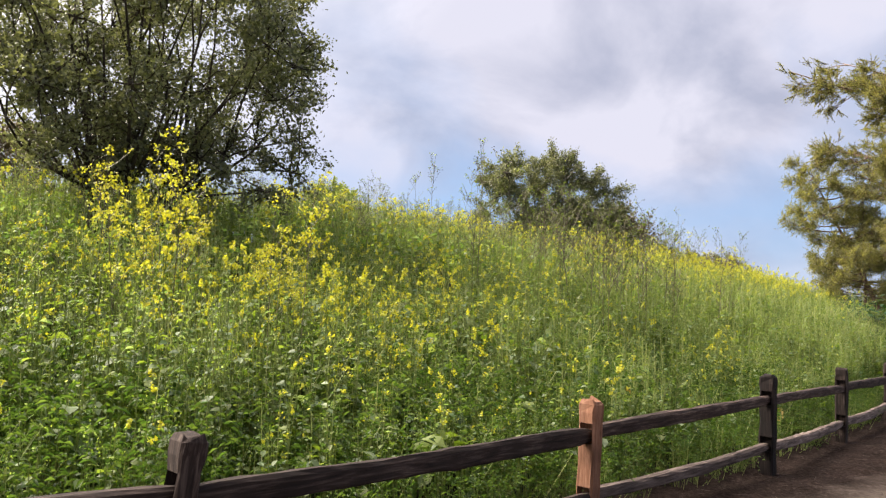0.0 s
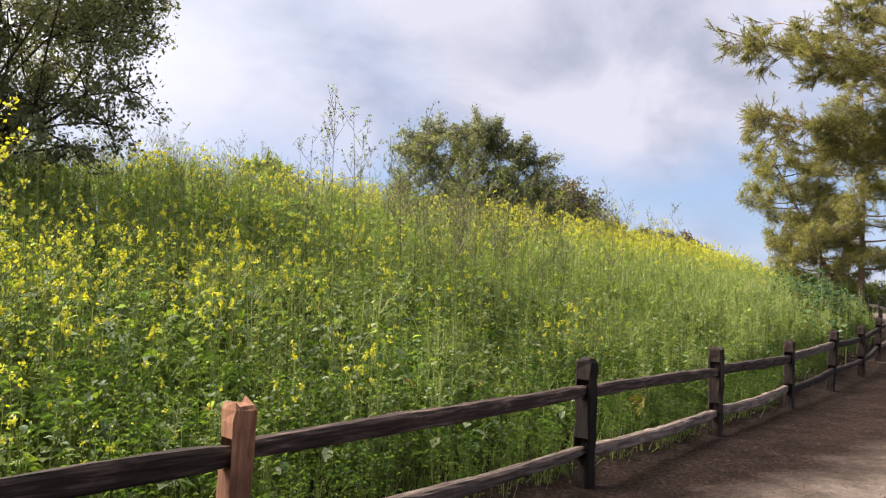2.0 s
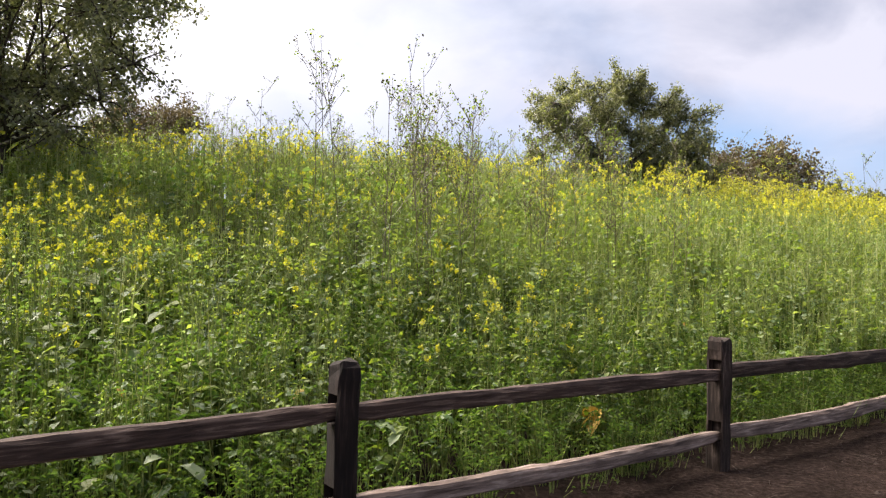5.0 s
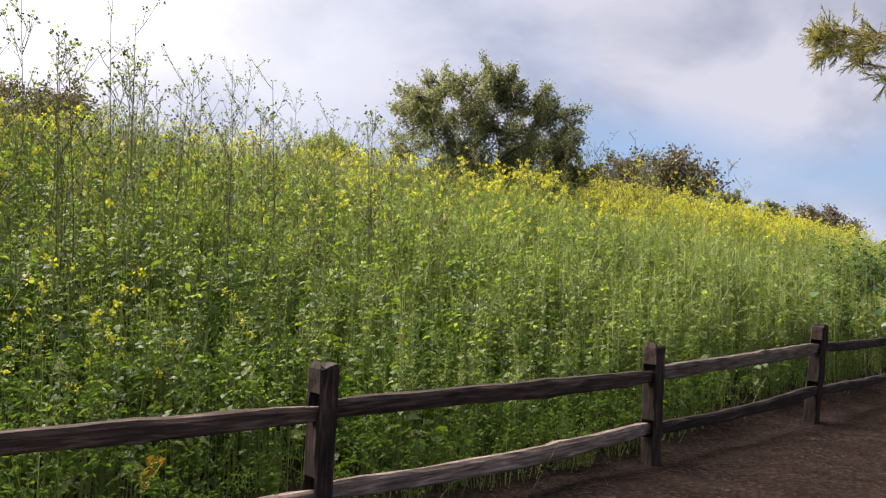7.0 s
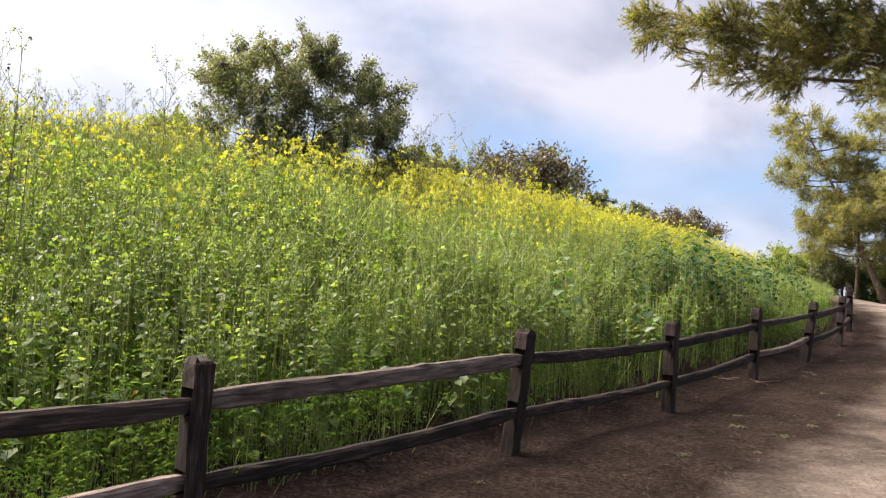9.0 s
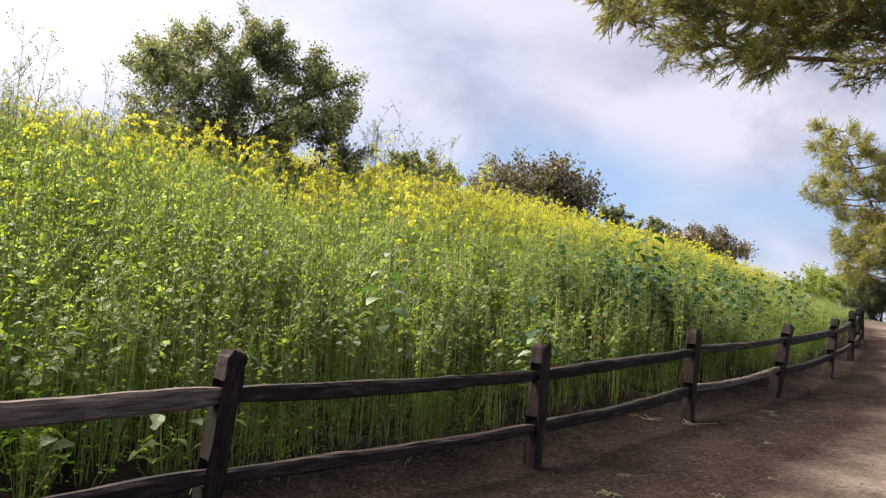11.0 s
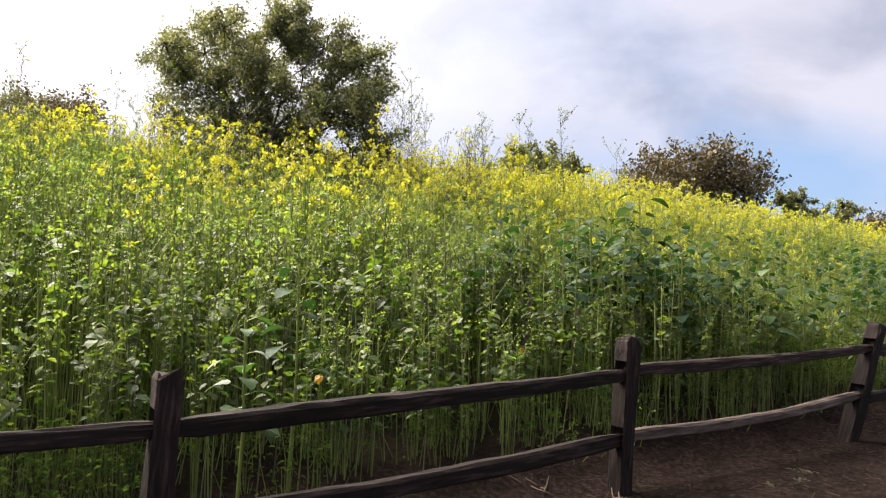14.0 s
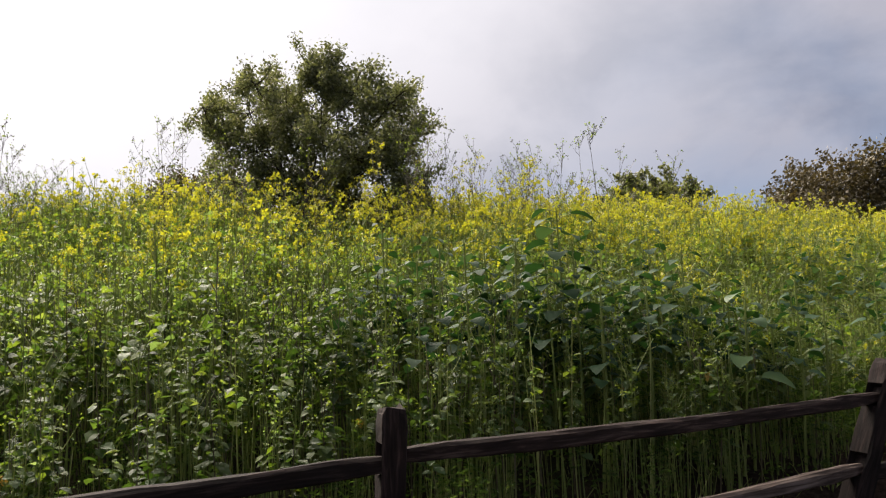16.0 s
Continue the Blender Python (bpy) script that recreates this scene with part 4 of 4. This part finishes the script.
    pine("pine_tree", "tall pine with long boughs of yellow-green needles overhanging the path", (19.0, 21.6), 15.0, 6.0, 0.62, 81, turns=28, per=20, wide=0.0055, needle=0.08, spray=0.42, targets=[
        (9.8, 21.9, 8.9), (11.6, 23.8, 7.2), (12.0, 22.3, 6.6), (12.2, 22.0, 6.25), (11.8, 22.5, 6.05), (14.0, 21.5, 6.5), (13.8, 22.6, 7.0), (11.9, 21.5, 8.4), (12.0, 23.0, 9.5), (12.4, 20.8, 9.2), (13.0, 23.5, 8.4)])
    # a grove far off, beyond the bend
    for (x, y), h, reach, low, seed, r, lean, turns in (((52.3, 87.3), 30, 9.5, 0.18, 82, 0.40, (0.02, 0), 40), ((51.3, 88.0), 21, 7.5, 0.22, 85, 0.36, (-0.36, 0.21), 36), ((48.7, 89.2), 17, 5.0, 0.2, 86, 0.20, (0, 0), 26), ((60.0, 84.0), 32, 10.0, 0.2, 83, 0.40, (0.03, 0), 36)):
        pine("pine_tree", "distant pine with a pale trunk at the bend of the path", (x, y), h, reach, low, seed, turns=turns, per=4.5, trunk_r=r, needle=0.36, wide=0.026, spray=1.3, lean=lean)


build_trees()

# ---- weeds, withered leaves and litter ----


def broad_weed(height, leaves, size, seed):
    """A coarse weed: an upright stalk with large, toothed, drooping leaves on stalks."""
    rng = np.random.RandomState(seed)
    stalk, foliage = Shape(), Shape()
    top = np.array((rng.normal(0, 0.05), rng.normal(0, 0.05), height))
    stick(stalk, [(0, 0, -0.05), top * 0.5 + (0.02, 0, 0), top], 0.011, 0.005, 0, 6)
    for k in range(leaves):
        f = 0.5 + 0.5 * (k + rng.uniform(0, 0.6)) / leaves
        a = k * 2.4 + rng.uniform(-0.3, 0.3)
        base = top * f
        big = size * (1.25 - 0.65 * f) * rng.uniform(0.8, 1.2)
        out = np.array((math.cos(a), math.sin(a), 0.35))
        hold = base + out * big * 0.55
        stick(stalk, [base, hold], 0.004, 0.003, 0)
        n = 6
        side = np.array((-math.sin(a), math.cos(a), rng.uniform(-0.3, 0.3)))
        v, faces = [], []
        for i in range(n + 1):
            q = i / n
            c = hold + out * big * q * (1, 1, 0.4) - np.array((0, 0, 0.55 * big * q * q))
            wd = big * 0.42 * (math.sin(math.pi * min(1, 0.16 + 0.84 * q)) ** 0.8) * (1 + (0.10 if i % 2 else -0.06))
            if i == n:
                wd = 0.002
            v += [c - side * wd + (0, 0, 0.12 * wd), c, c + side * wd + (0, 0, 0.12 * wd)]
        for i in range(n):
            o = i * 3
            for p in (0, 1):
                faces += [(o + p, o + p + 1, o + p + 4), (o + p, o + p + 4, o + p + 3)]
        foliage.add(v, faces, 0)
    return stalk, foliage


def put_weed(x, y, height, leaves, size, seed, label, leaf=None):
    stalk, foliage = broad_weed(height, leaves, size, seed)
    weed = tagged(new("weed"), label, "weed", "coarse weeds behind the fence")
    weed.location = (x, y, ground_at(x, y))
    v, f, m = stalk.arrays()
    part("stalk", mesh_of("stalk", v, f, [STEM], smooth=True), weed)
    v, f, m = foliage.arrays()
    part("foliage", mesh_of("foliage", v, f, [leaf or COARSE_LEAF], smooth=True), weed)
    return weed


# the upper grey stops paint the sky's reflection onto some of the leaves
SHEEN_TINTED_LEAF = leaf_material("sheen_tinted_weed_leaf", [(0.0, (0.045, 0.095, 0.028)), (0.6, (0.075, 0.135, 0.045)), (0.78, (0.15, 0.2, 0.13)), (1.0, (0.23, 0.27, 0.21))], (1.2, 1.5, 0.5), 0.3, 0.5)
COARSE_LEAF = leaf_material("coarse_weed_leaf", [(0.0, (0.020, 0.050, 0.022)), (0.8, (0.042, 0.086, 0.040)), (1.0, (0.11, 0.15, 0.10))], (1.1, 1.4, 0.5), 0.25, 0.62)
COARSE_LEAF.node_tree.nodes["Principled BSDF"].inputs["Specular IOR Level"].default_value = 0.15
rng = np.random.RandomState(31)
put_weed(9.22, 16.05, 1.55, 18, 0.15, 1, "tall coarse weed with large drooping grey-green shining leaves", SHEEN_TINTED_LEAF)
put_weed(12.14, 21.0, 1.85, 18, 0.25, 2, "tall coarse weed rising above the mustard behind the fence")
put_weed(13.2, 21.5, 1.25, 8, 0.2, 3, "coarse weed with pale shining leaves behind the fence", SHEEN_TINTED_LEAF)
put_weed(10.48, 17.53, 1.33, 10, 0.17, 4, "coarse dark green weed with broad leaves above the mustard")
put_weed(10.51, 16.97, 1.13, 12, 0.15, 5, "coarse weed with pale drooping leaves behind the fence", SHEEN_TINTED_LEAF)
for k in range(42):
    at, s_, w_ = drop(rng, 1, 22.4, 25.3, 0.9, 2.6)
    put_weed(at[0, 0], at[0, 1], rng.uniform(1.15, 1.7), rng.randint(13, 20), rng.uniform(0.12, 0.18), 10 + k, "coarse dark green weed in a thicket behind the fence")


for k in range(40):
    at, s_, w_ = drop(rng, 1, 25.3, 34.0, 0.6, 3.0)
    put_weed(at[0, 0], at[0, 1], rng.uniform(0.9, 1.5), rng.randint(11, 17), rng.uniform(0.12, 0.18), 60 + k, "coarse green weed among the mustard near the bend")


def withered_leaf(x, y, z, size, seed):
    r = np.random.RandomState(seed)
    g = Shape()
    a = r.uniform(0, 6.28)
    stick(g, [(0, 0, -z), (0.02, 0.01, -z * 0.4), (0, 0, 0)], 0.004, 0.002, 1)
    for k in range(3):
        b = a + k * 0.8
        blade(g, (0, 0, 0), (math.cos(b), math.sin(b), r.uniform(-0.8, 0.2)), size, size * 0.62, 0, r, 0.5)
    v, f, m = g.arrays()
    ob = tagged(new("withered_leaf", mesh_of("withered_leaf", v, f, [YELLOWED, STEM], m)), "yellowing withered leaf on a low stalk behind the fence", "leaf", "withered leaves")
    ob.location = (x, y, ground_at(x, y) + z)


withered_leaf(4.18, 9.57, 0.34, 0.17, 1)
for k in range(14):
    at, s_, w_ = drop(rng, 1, 4.0, 26.0, 0.8, 1.8)
    withered_leaf(at[0, 0], at[0, 1], rng.uniform(0.25, 0.7), rng.uniform(0.04, 0.07), 50 + k)


def build_litter():
    """Twigs, clods and dry scraps strewn over the bare earth along the fence."""
    r = np.random.RandomState(41)
    g = Shape()
    at, s_, w_ = drop(r, 7500, -2, 34, -2.9, 0.8)
    for p in at:
        kind = r.uniform()
        if kind < 0.25:
            a, length = r.uniform(0, 6.28), abs(r.normal(0.05, 0.05)) + 0.02
            e = p + (math.cos(a) * length, math.sin(a) * length, r.uniform(0, 0.015))
            stick(g, [p + (0, 0, 0.003), e + (0, 0, 0.004)], 0.002, 0.0015, 0)
        elif kind < 0.6:
            chip(g, p + (0, 0, 0.004), r.uniform(0.003, 0.010), 0, r)
        else:
            size = r.uniform(0.003, 0.009) + 0.012 * r.uniform() ** 5
            v = np.array([(1, 0, 0), (-1, 0.1, 0), (0, 1, 0), (0.1, -1, 0), (0, 0, 0.8), (0, 0, -0.5)]) * size * r.uniform(0.6, 1.3, (6, 1)) + p
            g.add(v, [(0, 2, 4), (2, 1, 4), (1, 3, 4), (3, 0, 4), (2, 0, 5), (1, 2, 5), (3, 1, 5), (0, 3, 5)], 1)
    v, f, m = g.arrays()
    tagged(new("earth_litter", mesh_of("earth_litter", v, f, [SCRAP, CLOD], m)), "dry twigs, clods and leaf scraps on the bare earth", "litter", kind="stuff")


SCRAP = plain("leaf_scrap", (0.05, 0.037, 0.029), 1.0)
CLOD = plain("earth_clod", (0.032, 0.022, 0.018), 1.0)
build_litter()


def dead_sticks(x, y, seed, count, length):
    """A small heap of bleached broken stalks."""
    r = np.random.RandomState(seed)
    heap = tagged(new("dead_stalks"), "pale dead plant stalks lying at the foot of the fence", "twigs")
    heap.location = (x, y, ground_at(x, y))
    for k in range(count):
        a = r.uniform(0, 6.28)
        n = length * r.uniform(0.5, 1.1)
        p0 = np.array((*r.normal(0, 0.06, 2), 0.006 + 0.004 * k))
        p1 = p0 + (math.cos(a) * n, math.sin(a) * n, r.uniform(0, 0.05))
        v, f = tube_arrays([p0, (p0 + p1) / 2 + r.normal(0, 0.01, 3), p1], [0.005, 0.004, 0.003], 5)
        part("stalk", mesh_of("stalk", v, f, [TWIG], smooth=True), heap)


dead_sticks(8.35, 14.75, 1, 4, 0.5)
dead_sticks(11.75, 18.45, 2, 6, 0.32)
dead_sticks(12.3, 18.45, 3, 5, 0.25)


TUFT = leaf_material("path_weed_leaf", [(0.0, (0.035, 0.046, 0.02)), (0.7, (0.065, 0.072, 0.036)), (1.0, (0.12, 0.10, 0.065))], (1.2, 1.3, 0.5), 0.3, 0.6)


def path_weed(x, y, seed, size):
    r = np.random.RandomState(seed)
    g = Shape()
    for k in range(34):
        a = r.uniform(0, 6.28)
        blade(g, (*r.normal(0, size * 0.35, 2), 0), (math.cos(a), math.sin(a), r.uniform(0.2, 1.3)), size * r.uniform(0.5, 1.2), size * 0.14, 0, r, 0.6)
    v, f, m = g.arrays()
    ob = tagged(new("path_weed", mesh_of("path_weed", v, f, [TUFT])), "small flat green weed growing on the bare path", "weed", "small weeds on the path")
    ob.location = (x, y, ground_at(x, y) - 0.004)


for k in range(24):
    at, s_, w_ = drop(rng, 1, 12, 34, -1.9, -0.3)
    path_weed(at[0, 0], at[0, 1], k, rng.uniform(0.04, 0.10))
